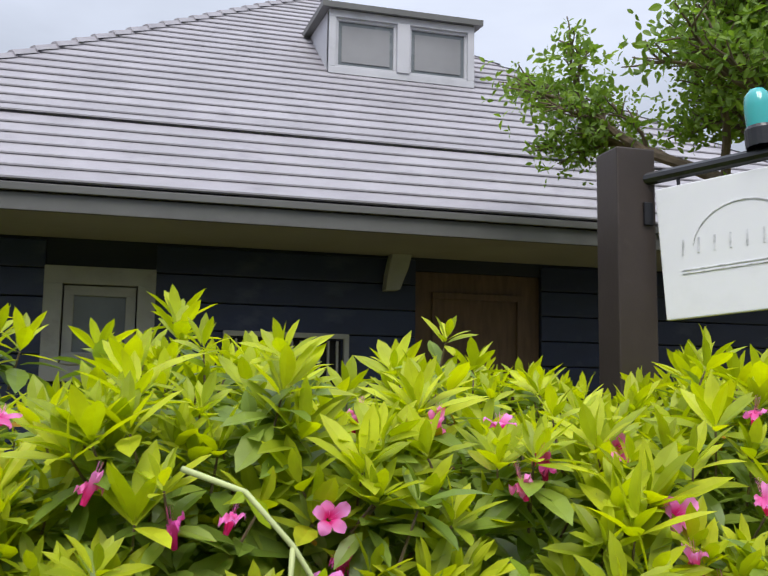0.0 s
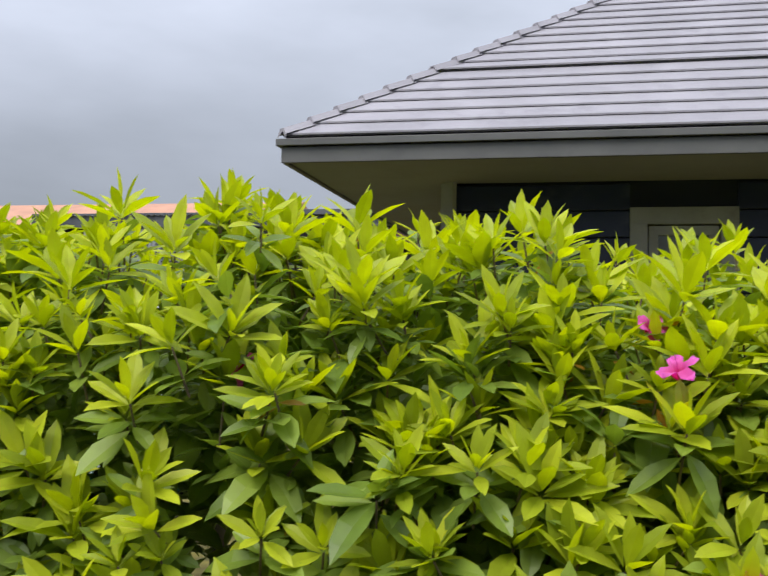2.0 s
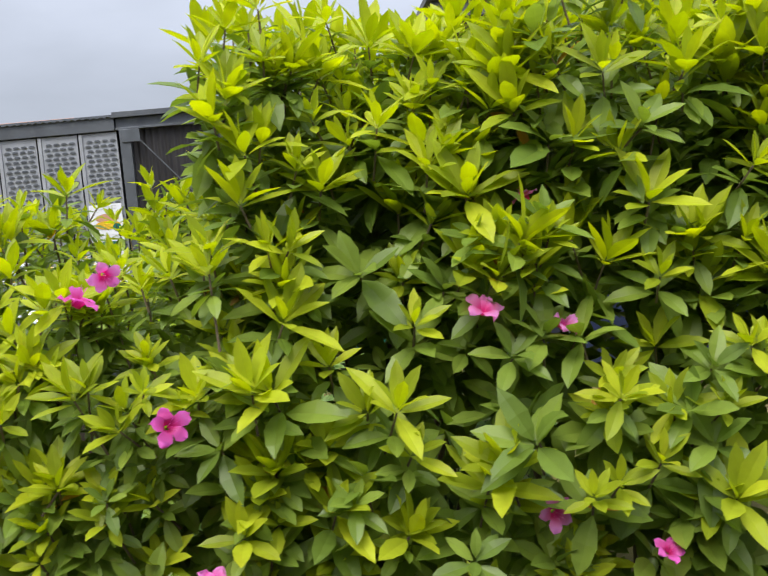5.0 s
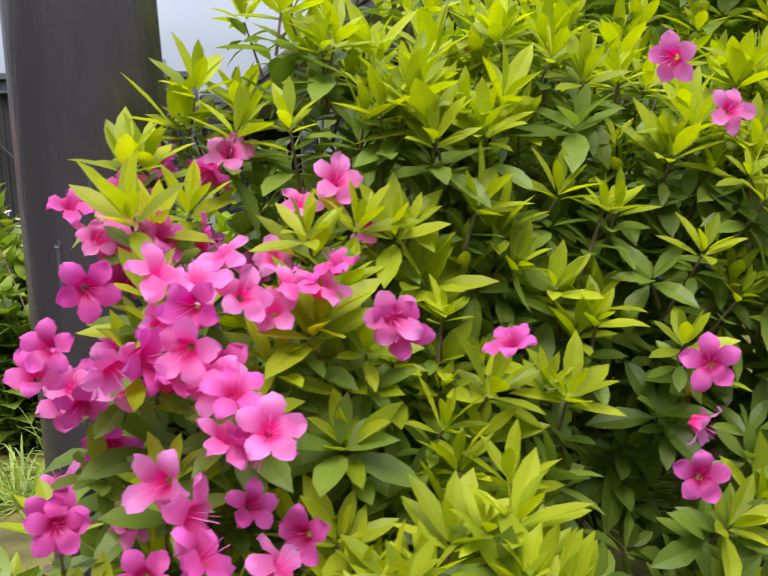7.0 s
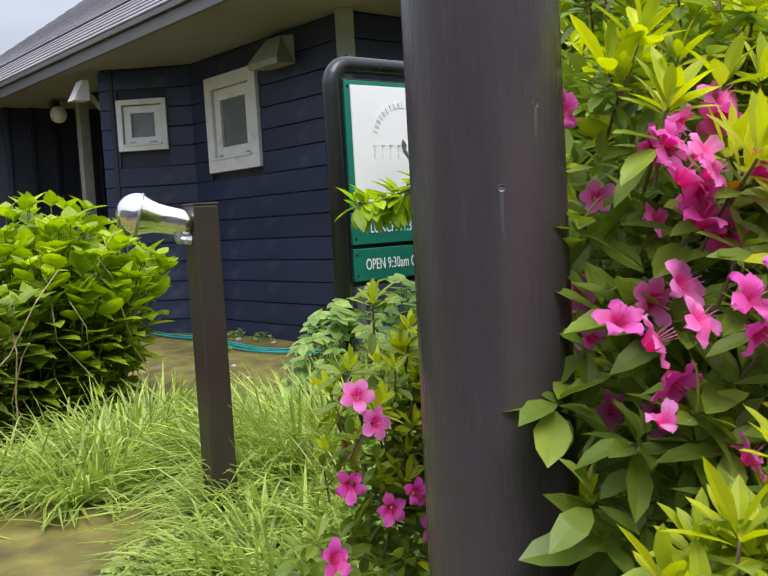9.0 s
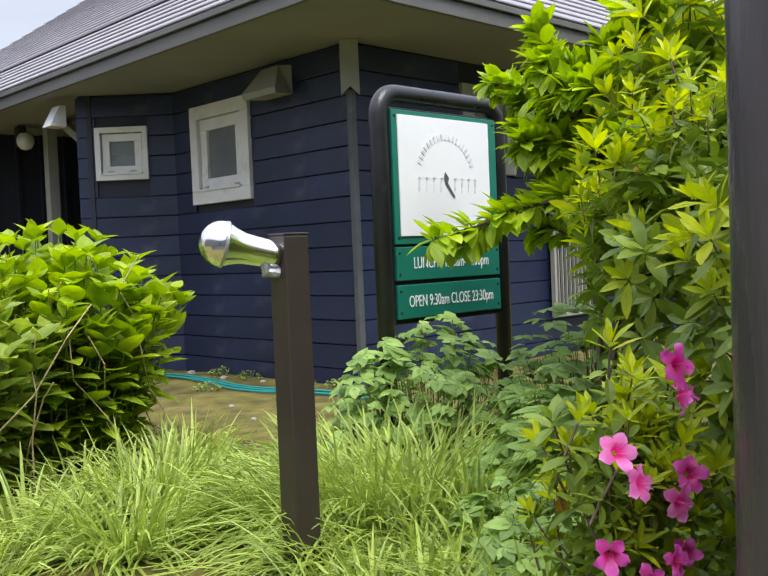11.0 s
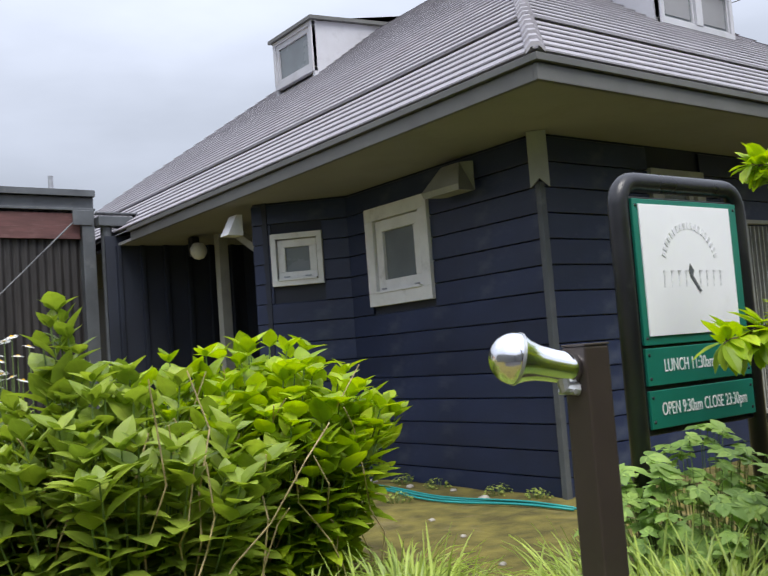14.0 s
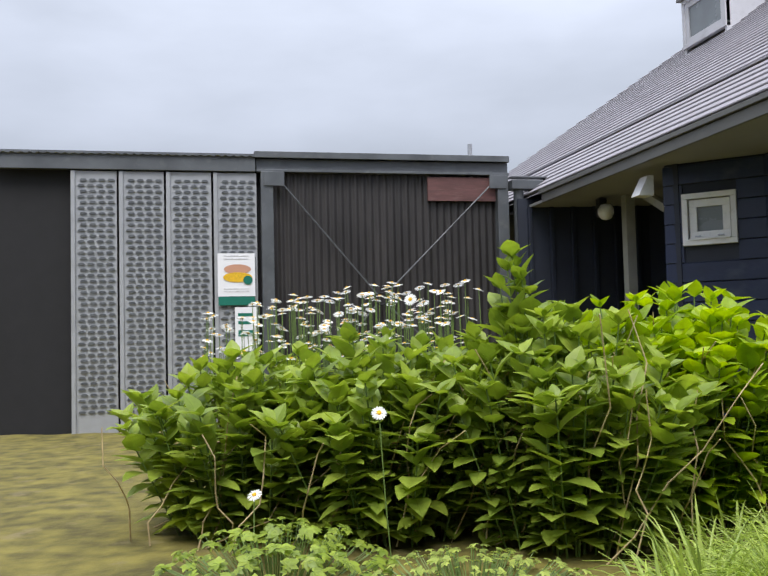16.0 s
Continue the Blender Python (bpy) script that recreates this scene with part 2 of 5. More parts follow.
def raw(name, verts, faces, mat, parent=None, kind="", smooth=False):
    me = bpy.data.meshes.new(name)
    me.from_pydata(verts, [], faces)
    me.materials.append(mat)
    if smooth:
        me.shade_smooth()
    ob = attach(new(name, me), parent)
    return tagged(ob, kind=kind)


def thing(name, label, category, at=(0, 0, 0), group="", kind=""):
    ob = new(name)
    ob.location = at
    ob.empty_display_size = 0.1
    return tagged(ob, label, category, group, kind)


def box(bm, x0, x1, y0, y1, z0, z1, bevel=0.0):
    m = Matrix.LocRotScale(((x0 + x1) / 2, (y0 + y1) / 2, (z0 + z1) / 2), None, (abs(x1 - x0), abs(y1 - y0), abs(z1 - z0)))
    made = bmesh.ops.create_cube(bm, size=1.0, matrix=m)
    if bevel:
        edges = {e for v in made["verts"] for e in v.link_edges}
        bmesh.ops.bevel(bm, geom=list(edges), offset=bevel, segments=2, affect="EDGES", profile=0.6)
    return bm


def turned(bm, profile, m=Matrix(), seg=24):
    """A surface of revolution about z from (radius, z) pairs."""
    rings = []
    for r, z in profile:
        if r < 1e-5:
            rings.append([bm.verts.new(m @ Vector((0, 0, z)))])
        else:
            rings.append([bm.verts.new(m @ Vector((r * math.cos(a), r * math.sin(a), z))) for a in np.linspace(0, 2 * math.pi, seg, endpoint=False)])
    for a, b in zip(rings, rings[1:]):
        for i in range(seg):
            j = (i + 1) % seg
            q = [a[i % len(a)], a[j % len(a)], b[j % len(b)], b[i % len(b)]]
            q = [v for k, v in enumerate(q) if v not in q[:k]]
            if len(q) > 2:
                bm.faces.new(q)
    return bm


def tube(bm, points, r, seg=8, taper=None):
    """A round tube along points; taper: the radius at the end."""
    pts = [Vector(p) for p in points]
    rings = []
    for i, p in enumerate(pts):
        d = (pts[min(i + 1, len(pts) - 1)] - pts[max(i - 1, 0)]).normalized()
        u = d.orthogonal().normalized() if i == 0 else (u - d * u.dot(d)).normalized()
        v = d.cross(u)
        rad = r if taper is None else r + (taper - r) * i / (len(pts) - 1)
        rings.append([bm.verts.new(p + (u * math.cos(a) + v * math.sin(a)) * rad) for a in np.linspace(0, 2 * math.pi, seg, endpoint=False)])
    for a, b in zip(rings, rings[1:]):
        for i in range(seg):
            bm.faces.new((a[i], a[(i + 1) % seg], b[(i + 1) % seg], b[i]))
    bm.faces.new(rings[0][::-1])
    bm.faces.new(rings[-1])
    return bm


def prism(bm, outline, m, depth):
    """A flat outline in x, z drawn out along y by depth, placed by m."""
    front = [bm.verts.new(m @ Vector((x, 0, z))) for x, z in outline]
    back = [bm.verts.new(m @ Vector((x, depth, z))) for x, z in outline]
    bm.faces.new(front)
    bm.faces.new(back[::-1])
    for i in range(len(outline)):
        j = (i + 1) % len(outline)
        bm.faces.new((front[j], front[i], back[i], back[j]))
    return bm


def frame_ring(bm, x0, x1, z0, z1, w, y0, y1, m=Matrix()):
    """Four bars round an opening in the x, z plane, between depths y0 and y1."""
    made = bmesh.new()
    box(made, x0, x1, y0, y1, z0, z0 + w, 0.003)
    box(made, x0, x1, y0, y1, z1 - w, z1, 0.003)
    box(made, x0, x0 + w, y0, y1, z0 + w, z1 - w, 0.003)
    box(made, x1 - w, x1, y0, y1, z0 + w, z1 - w, 0.003)
    bmesh.ops.transform(made, matrix=m, verts=made.verts)
    me = bpy.data.meshes.new("ring")
    made.to_mesh(me)
    made.free()
    bm.from_mesh(me)
    bpy.data.meshes.remove(me)
    return bm


def unit(a):
    return a / np.maximum(np.linalg.norm(a, axis=-1, keepdims=True), 1e-9)


LEAF_T = np.array([0, 0.22, 0.22, 0.22, 0.5, 0.5, 0.5, 0.78, 0.78, 0.78, 1.0])
LEAF_S = np.array([0, -1, 0, 1, -1, 0, 1, -1, 0, 1, 0])
LEAF_F = [(0, 1, 2), (0, 2, 3), (1, 4, 5), (1, 5, 2), (2, 5, 6), (2, 6, 3), (4, 7, 8), (4, 8, 5), (5, 8, 9), (5, 9, 6), (7, 10, 8), (8, 10, 9)]
ELLIPTIC, LANCE, STRAP, OVATE = (0.66, 1.0, 0.72), (0.6, 1.0, 0.55), (0.9, 1.0, 0.75), (0.9, 1.0, 0.56)


def leaves(pos, way, normal, length, width, shape=ELLIPTIC, droop=0.12, fold=0.25):
    """Vertices and faces of one leaf at each place, pointing along way; droop bends the tip, fold lifts the margins."""
    way = unit(way)
    side = unit(np.cross(way, normal))
    up = np.cross(side, way)
    wide = np.array([0, shape[0], shape[0], shape[0], shape[1], shape[1], shape[1], shape[2], shape[2], shape[2], 0]) * LEAF_S
    n = len(pos)
    droop = np.broadcast_to(np.asarray(droop, float), (n,))
    v = (pos[:, None] + way[:, None] * (LEAF_T * length[:, None])[..., None] + side[:, None] * (wide * width[:, None] * 0.5)[..., None]
         + up[:, None] * ((fold * np.abs(wide) * width[:, None] * 0.5) - droop[:, None] * LEAF_T**2 * length[:, None])[..., None])
    f = (np.array(LEAF_F)[None] + (np.arange(n) * 11)[:, None, None]).reshape(-1, 3)
    return v.reshape(-1, 3), f


def whorls(rng, at, axis, count, size, ratio, open_deg, shape=ELLIPTIC, droop=0.15, spread=0.3):
    """Rosettes of leaves: at each place, count leaves round the axis, opened by open_deg (low, high) from it."""
    n = len(at)
    axis = unit(axis)
    ref = np.where(np.abs(axis[:, 2:3]) < 0.9, np.array([[0.0, 0, 1]]), np.array([[1.0, 0, 0]]))
    u = unit(np.cross(axis, ref))
    v = np.cross(axis, u)
    k = np.arange(count)
    turn = rng.uniform(0, 6.28, (n, 1)) + k * 2.39996 + rng.normal(0, 0.2, (n, count))
    lean = np.radians(np.linspace(open_deg[0], open_deg[1], count) + rng.normal(0, 9, (n, count)))
    rad = u[:, None] * np.cos(turn)[..., None] + v[:, None] * np.sin(turn)[..., None]
    way = axis[:, None] * np.cos(lean)[..., None] + rad * np.sin(lean)[..., None]
    normal = axis[:, None] * np.sin(lean)[..., None] - rad * np.cos(lean)[..., None]
    length = size * rng.uniform(1 - spread, 1 + spread, (n, 1)) * rng.uniform(0.75, 1.15, (n, count)) * (0.72 + 0.28 * (k + 1) / count)
    base = at[:, None] - axis[:, None] * (0.018 * k / count)[None, :, None] + rad * 0.003
    flat = lambda a: a.reshape(-1, a.shape[-1])
    return leaves(flat(base), flat(way), flat(normal), length.ravel(), length.ravel() * ratio, shape, rng.uniform(0, 2 * droop, n * count), 0.25)


def stems(pairs, radius, seg=5):
    """Thin straight twigs from pairs of points, as one vertex and face set."""
    a, b = pairs[:, 0], pairs[:, 1]
    d = unit(b - a)
    ref = np.where(np.abs(d[:, 2:3]) < 0.9, np.array([[0.0, 0, 1]]), np.array([[1.0, 0, 0]]))
    u = unit(np.cross(d, ref))
    w = np.cross(d, u)
    ang = np.arange(seg) * 2 * np.pi / seg
    ring = u[:, None] * np.cos(ang)[None, :, None] + w[:, None] * np.sin(ang)[None, :, None]
    radius = np.broadcast_to(np.asarray(radius, float), (len(a),))[:, None, None]
    v = np.concatenate([a[:, None] + ring * radius, b[:, None] + ring * radius * 0.7], 1)
    f = [(i, (i + 1) % seg, seg + (i + 1) % seg, seg + i) for i in range(seg)]
    f = (np.array(f)[None] + (np.arange(len(a)) * 2 * seg)[:, None, None]).reshape(-1, 4)
    return v.reshape(-1, 3), f


def foliage(name, mesh, mat, parent):
    v, f = mesh
    return raw(name, v.tolist(), f.tolist(), mat, parent, kind="stuff")


# ground: a lane, and a planted bed half a metre above it up to the house
LANE, BED = 0.22, 0.81


def bed_edge(x):
    return -4.5 + 1.45 * min(max(-3.35 - x, 0), 1.5)


def lane_z(x):
    """The lane climbs gently along the hedge."""
    return LANE + 0.07 * min(max(x + 3.6, 0), 6)


def ground_z(x, y):
    d = y - bed_edge(x)
    k = min(max((d + 0.02) / 0.3, 0), 1)
    k = k * k * (3 - 2 * k)
    rough = 0.03 * noise.noise(Vector((x * 1.7, y * 1.7, 3))) * k
    low = lane_z(x)
    return low + (BED - low) * k + rough


def make_ground():
    xs = np.concatenate([np.linspace(-300, -14, 12), np.linspace(-11, 11, 150), np.linspace(14, 300, 12)])
    ys = np.concatenate([np.linspace(-300, -14, 12), np.linspace(-9, 13, 150), np.linspace(16, 300, 12)])
    verts = [(x, y, ground_z(x, y)) for y in ys for x in xs]
    nx = len(xs)
    faces = [(j * nx + i, j * nx + i + 1, (j + 1) * nx + i + 1, (j + 1) * nx + i) for j in range(len(ys) - 1) for i in range(nx - 1)]
    ob = raw("ground", verts, faces, M_GROUND, smooth=True)
    return tagged(ob, "mossy earth ground with bare sandy patches", "ground", kind="structure")


make_ground()
lane = bmesh.new()
lane_x = [-40, -5.4, -4.9, -4.4, -3.9, -3.6, -3.35, 2.4, 40]
edge = [lane.verts.new((x, bed_edge(x) - 0.14, lane_z(x) + 0.012)) for x in lane_x]
far = [lane.verts.new((x, -9.5, lane_z(x) + 0.012)) for x in lane_x]
for i in range(len(lane_x) - 1):
    lane.faces.new((far[i], far[i + 1], edge[i + 1], edge[i]))
tagged(link("road", lane, M_ASPHALT), "grey asphalt lane beside the planted bed", "road", kind="structure")

# plain unseen walls added across the lane and to the west, to block low sky light
M_BLOCK = material("grey_concrete_wall", (0.24, 0.24, 0.23), 0.9, vary=0.15, scale=2.0, bump=0.5, stain=((0.14, 0.14, 0.13), 0.5, 1.5, 0.55))
for name, b in (("added_wall_south", (-9.4, 16, -9.7, -9.5)), ("added_wall_west", (-9.6, -9.4, -9.7, 3.0))):
    bm = box(bmesh.new(), *b, 0.0, 4.2, 0.02)
    tagged(link(name, bm, M_BLOCK), "unseen plain grey wall added to block low sky light", "wall", kind="structure")

# house
TAN = math.tan(radians(36.5))
OV, EAVE = 0.85, 3.195          # overhang and height of the eave edge
WX, WY = 7.0, 11.3             # far eave corners
SOFFIT, BASE = 3.065, 0.79
house = thing("house", "low navy timber house with a large grey hipped roof", "house", (0, 0, BASE), kind="structure")


def wall_panel(name, p, q, openings=(), thick=0.12, top=SOFFIT):
    """A wall core from p to q with openings (s0, s1, z0, z1) cut through; its face is on the right hand of p to q."""
    p, q = Vector((*p, 0)), Vector((*q, 0))
    length = (q - p).length
    d = (q - p).normalized()
    m = Matrix.Translation(p) @ Matrix((( d.x, -d.y, 0, 0), (d.y, d.x, 0, 0), (0, 0, 1, 0), (0, 0, 0, 1)))
    bm = bmesh.new()
    cuts = sorted({0.0, length, *(s for o in openings for s in o[:2])})
    for a, b in zip(cuts, cuts[1:]):
        holes = [o for o in openings if o[0] <= a + 1e-6 and o[1] >= b - 1e-6]
        z = BASE - 0.3
        for o in sorted(holes, key=lambda h: h[2]):
            box(bm, a, b, 0, thick, z, o[2])
            z = o[3]
        box(bm, a, b, 0, thick, z, top + 0.1)
    bmesh.ops.transform(bm, matrix=m, verts=bm.verts)
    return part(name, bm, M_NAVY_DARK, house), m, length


BOARD = 0.163


def siding(wall, m, length, openings=()):
    """Lapped boards on a wall, one object each, cut at the openings."""
    cache = {}
    z = BASE - 0.02
    while z < SOFFIT - 0.02:
        h = min(BOARD, SOFFIT - z)
        runs = [(0.0, length)]
        for s0, s1, z0, z1 in openings:
            if z + h > z0 + 0.01 and z < z1 - 0.01:
                runs = [r for a, b in runs for r in ((a, min(b, s0)), (max(a, s1), b)) if r[1] - r[0] > 0.02]
        for a, b in runs:
            key = (round(b - a, 3), round(h, 3))
            if key not in cache:
                bm = bmesh.new()
                prof = [(-0.004, 0), (-0.019, 0.001), (-0.021, 0.004), (-0.018, h - 0.009), (-0.004, h - 0.002)]
                lo = [bm.verts.new((0, y, zz)) for y, zz in prof]
                hi = [bm.verts.new((b - a, y, zz)) for y, zz in prof]
                bm.faces.new(lo)
                bm.faces.new(hi[::-1])
                for i in range(5):
                    bm.faces.new((lo[i], hi[i], hi[(i + 1) % 5], lo[(i + 1) % 5]))
                bmesh.ops.recalc_face_normals(bm, faces=bm.faces)
                me = bpy.data.meshes.new("board")
                bm.to_mesh(me)
                bm.free()
                me.materials.append(M_NAVY)
                cache[key] = me
            ob = new("board", cache[key])
            ob.parent = wall
            ob.matrix_parent_inverse = place_of(wall).inverted()
            ob.matrix_basis = m @ Matrix.Translation((a, 0, z))
        z += BOARD


def sash_window(name, m, s0, s1, z0, z1, casing=0.1, label="", mat=M_WHITE, glass=M_FROST, sub=0.055):
    """A window: casing proud of the boards, an inner sash, and a frosted pane set back."""
    top = thing(name, label, "window")
    attach(top, house)
    bm = frame_ring(bmesh.new(), s0, s1, z0, z1, casing, -0.05, 0.05, m)
    part("casing", bm, mat, top)
    i0, i1, k0, k1 = s0 + casing, s1 - casing, z0 + casing, z1 - casing
    bm = frame_ring(bmesh.new(), i0 + 0.008, i1 - 0.008, k0 + 0.008, k1 - 0.008, sub, -0.025, 0.035, m)
    part("sash", bm, mat, top)
    bm = box(bmesh.new(), i0 + 0.008, i1 - 0.008, -0.062, -0.02, k0 - 0.004, k0 + 0.012, 0.003)
    bmesh.ops.transform(bm, matrix=m, verts=bm.verts)
    part("sill", bm, mat, top)
    for s in (i0 + 0.05, i1 - 0.11):
        bm = box(bmesh.new(), s, s + 0.05, -0.036, -0.025, k0 + 0.022, k0 + 0.034, 0.003)
        bmesh.ops.transform(bm, matrix=m, verts=bm.verts)
        part("catch", bm, M_GALV, top)
    bm = box(bmesh.new(), i0 + sub, i1 - sub, 0.0, 0.012, k0 + sub, k1 - sub)
    bmesh.ops.transform(bm, matrix=m, verts=bm.verts)
    part("pane", bm, glass, top)
    return top


# walls: front (y = 0), side (x = 0), a splayed toilet wall and the entrance recess
front_open = [(1.05, 1.66, 2.25, 2.9), (3.24, 4.1, 0.9, 2.98)]
front, m_front, len_front = wall_panel("wall_front", (0, 0), (6.1, 0), front_open)
side_open = [(2.12 - 1.835, 2.12 - 1.068, 2.13, 2.888)]
side, m_side, len_side = wall_panel("wall_side", (0, 2.12), (0, 0), side_open)
splay_open = [(0.14, 0.57, 2.372, 2.8)]
splay, m_splay, len_splay = wall_panel("wall_splay", (-0.56, 2.68), (0, 2.12), splay_open)
porch, m_porch, len_porch = wall_panel("wall_porch", (0.5, 3.3), (-0.56, 2.68))
inner, m_inner, len_inner = wall_panel("wall_entrance", (0.5, 4.9), (0.5, 3.3), [(0.5, 1.3, 0.6, 2.62)])
gap, m_gap, len_gap = wall_panel("wall_link", (-0.95, 5.1), (0.5, 4.9))
back, _, _ = wall_panel("wall_back", (6.1, 9.8), (0.5, 9.8))
right, _, _ = wall_panel("wall_far_side", (6.1, 0), (6.1, 9.8))
rear, _, _ = wall_panel("wall_rear_side", (0.5, 9.8), (0.5, 4.9))

sash_window("front_window", m_front, 1.05, 1.66, 2.25, 2.9, 0.1, "grey-white painted window in the navy front wall", M_GREYWOOD)
sash_window("side_window", m_side, *side_open[0], 0.1, "white wooden casement window with frosted glass", M_WHITE, sub=0.085)
sash_window("small_window", m_splay, *splay_open[0], 0.045, "small white window with frosted glass", M_WHITE, sub=0.06)

# barred guard before the front wall, brown door beside it
guard = thing("window_guard", "white metal grille with thin upright bars", "window guard")
attach(guard, house)
bm = frame_ring(bmesh.new(), 2.05, 2.8, 1.12, 2.56, 0.03, -0.1, -0.06, m_front)
part("guard_frame", bm, M_GREYWOOD, guard)
# dark sheet on the solid wall gives the shade behind the bars
part("shade_backing", box(bmesh.new(), 2.09, 2.76, -0.045, -0.035, 1.16, 2.52), M_DARK, guard)
for s in np.arange(2.12, 2.75, 0.055):
    part("bar", box(bmesh.new(), s, s + 0.012, -0.088, -0.066, 1.165, 2.515), M_GREYWOOD, guard)
door = thing("front_door", "brown wooden door in the shade of the eaves", "door")
attach(door, house)
part("leaf", box(bmesh.new(), 3.24, 4.1, 0.02, 0.07, 0.9, 2.98, 0.004), M_BROWNWOOD, door)
for z0, z1 in ((1.05, 1.85), (1.95, 2.85)):
    part("panel", frame_ring(bmesh.new(), 3.36, 3.98, z0, z1, 0.04, 0.0, 0.018), M_BROWNWOOD, door)
side_door = thing("side_door", "dark door in the entrance recess", "door")
attach(side_door, house)
part("leaf", box(bmesh.new(), 0.5, 0.56, 3.6, 4.4, 0.62, 2.62, 0.004), M_BLACK, side_door)
part("panel", box(bmesh.new(), 0.48, 0.5, 3.72, 3.84, 1.6, 2.45, 0.004), M_BROWNWOOD, side_door)

# soffit, fascia and roof
soffit = bmesh.new()
box(soffit, -OV + 0.03, WX - 0.03, -OV + 0.03, WY - 0.03, SOFFIT, SOFFIT + 0.03)
part("soffit", soffit, M_SOFFIT, house, "beige-grey soffit boards under the eaves")
for name, b in (("fascia_front", (-OV, WX, -OV, -OV + 0.03)), ("fascia_side", (-OV, -OV + 0.03, -OV + 0.03, 4.66)),
                ("fascia_right", (WX - 0.03, WX, -OV + 0.03, WY))):
    bm = box(bmesh.new(), *b, SOFFIT - 0.012, EAVE - 0.055, 0.004)
    part("fascia", bm, M_FASCIA, house)
for name, b in (("front", (-OV - 0.025, WX + 0.025, -OV - 0.025, -OV + 0.02)), ("side", (-OV - 0.025, -OV + 0.02, -OV + 0.02, 4.68))):
    bm = box(bmesh.new(), *b, EAVE - 0.05, EAVE - 0.012, 0.003)
    part("drip_edge", bm, M_FASCIA, house)

roof = part("roof", box(bmesh.new(), 0, 0.01, 0, 0.01, 4, 4.01), M_ROOF, house)
core = bmesh.new()
APX = (WX + OV) / 2            # run from eave to ridge
RX = WX - APX
RZ = EAVE + APX * TAN
cv = [core.verts.new(p) for p in ((-OV, -OV, EAVE - 0.03), (WX, -OV, EAVE - 0.03), (WX, WY, EAVE - 0.03), (-OV, WY, EAVE - 0.03),
                                  (RX, -OV + APX, RZ - 0.03), (RX, WY - APX, RZ - 0.03))]
for f in ((0, 1, 4), (1, 2, 5, 4), (2, 3, 5), (3, 0, 4, 5)):
    core.faces.new([cv[i] for i in f])
core.to_mesh(roof.data)
core.free()
COURSES = 33


def roof_course(k, corner_a, corner_b, inward, left_turn, right_turn):
    """One stepped course of slates along an eave from corner_a to corner_b, between fractions of the slope."""
    s0, s1 = APX * k / COURSES, APX * (k + 1) / COURSES + 0.012
    a, b, n = Vector(corner_a), Vector(corner_b), Vector(inward)
    d = (b - a).normalized()
    bm = bmesh.new()
    lip = 0.022 if k != 6 else 0.036
    rows = []
    for s, up in ((s0 + 0.028, -0.012), (s0 + 0.028, lip - 0.01), (s0, lip - 0.01), (s0, lip), (s1, 0.004)):
        pa = a + d * s * left_turn + n * s
        pb = b - d * s * right_turn + n * s
        ext = 0.02 if up > 0 and k >= 0 else 0
        rows.append([bm.verts.new(pa + Vector((0, 0, EAVE + s * TAN + up)) - d * ext), bm.verts.new(pb + Vector((0, 0, EAVE + s * TAN + up)) + d * ext)])
    for r0, r1 in zip(rows, rows[1:]):
        bm.faces.new((r0[0], r0[1], r1[1], r1[0]))
    return bm


for k in range(COURSES):
    for a, b, n in (((-OV, -OV, 0), (WX, -OV, 0), (0, 1, 0)), ((-OV, WY, 0), (-OV, -OV, 0), (1, 0, 0)), ((WX, -OV, 0), (WX, WY, 0), (-1, 0, 0))):
        part("slate_course", roof_course(k, a, b, n, 1, 1), M_ROOF, roof)
# caps up the near hip
for k in range(COURSES):
    s = APX * k / COURSES
    p = Vector((-OV + s, -OV + s, EAVE + s * TAN + 0.035))
    u = Vector((1, 1, TAN)).normalized()
    w = Vector((1, -1, 0)).normalized()
    bm = bmesh.new()
    L = APX / COURSES * math.sqrt(2 + TAN * TAN) * 1.12
    pts = []
    for t, lift in ((0.0, 0.022), (L, 0.0)):
        for sx in (-1, -0.4, 0.4, 1):
            pts.append(bm.verts.new(p + u * t + w * sx * 0.05 + Vector((0, 0, lift - abs(sx) ** 2 * 0.045))))
    for i in range(3):
        bm.faces.new((pts[i], pts[i + 1], pts[i + 5], pts[i + 4]))
    low = [bm.verts.new(v.co - Vector((0, 0, 0.025))) for v in pts[:4]]
    for i in range(3):
        bm.faces.new((low[i], low[i + 1], pts[i + 1], pts[i]))
    part("hip_cap", bm, M_ROOF, roof)


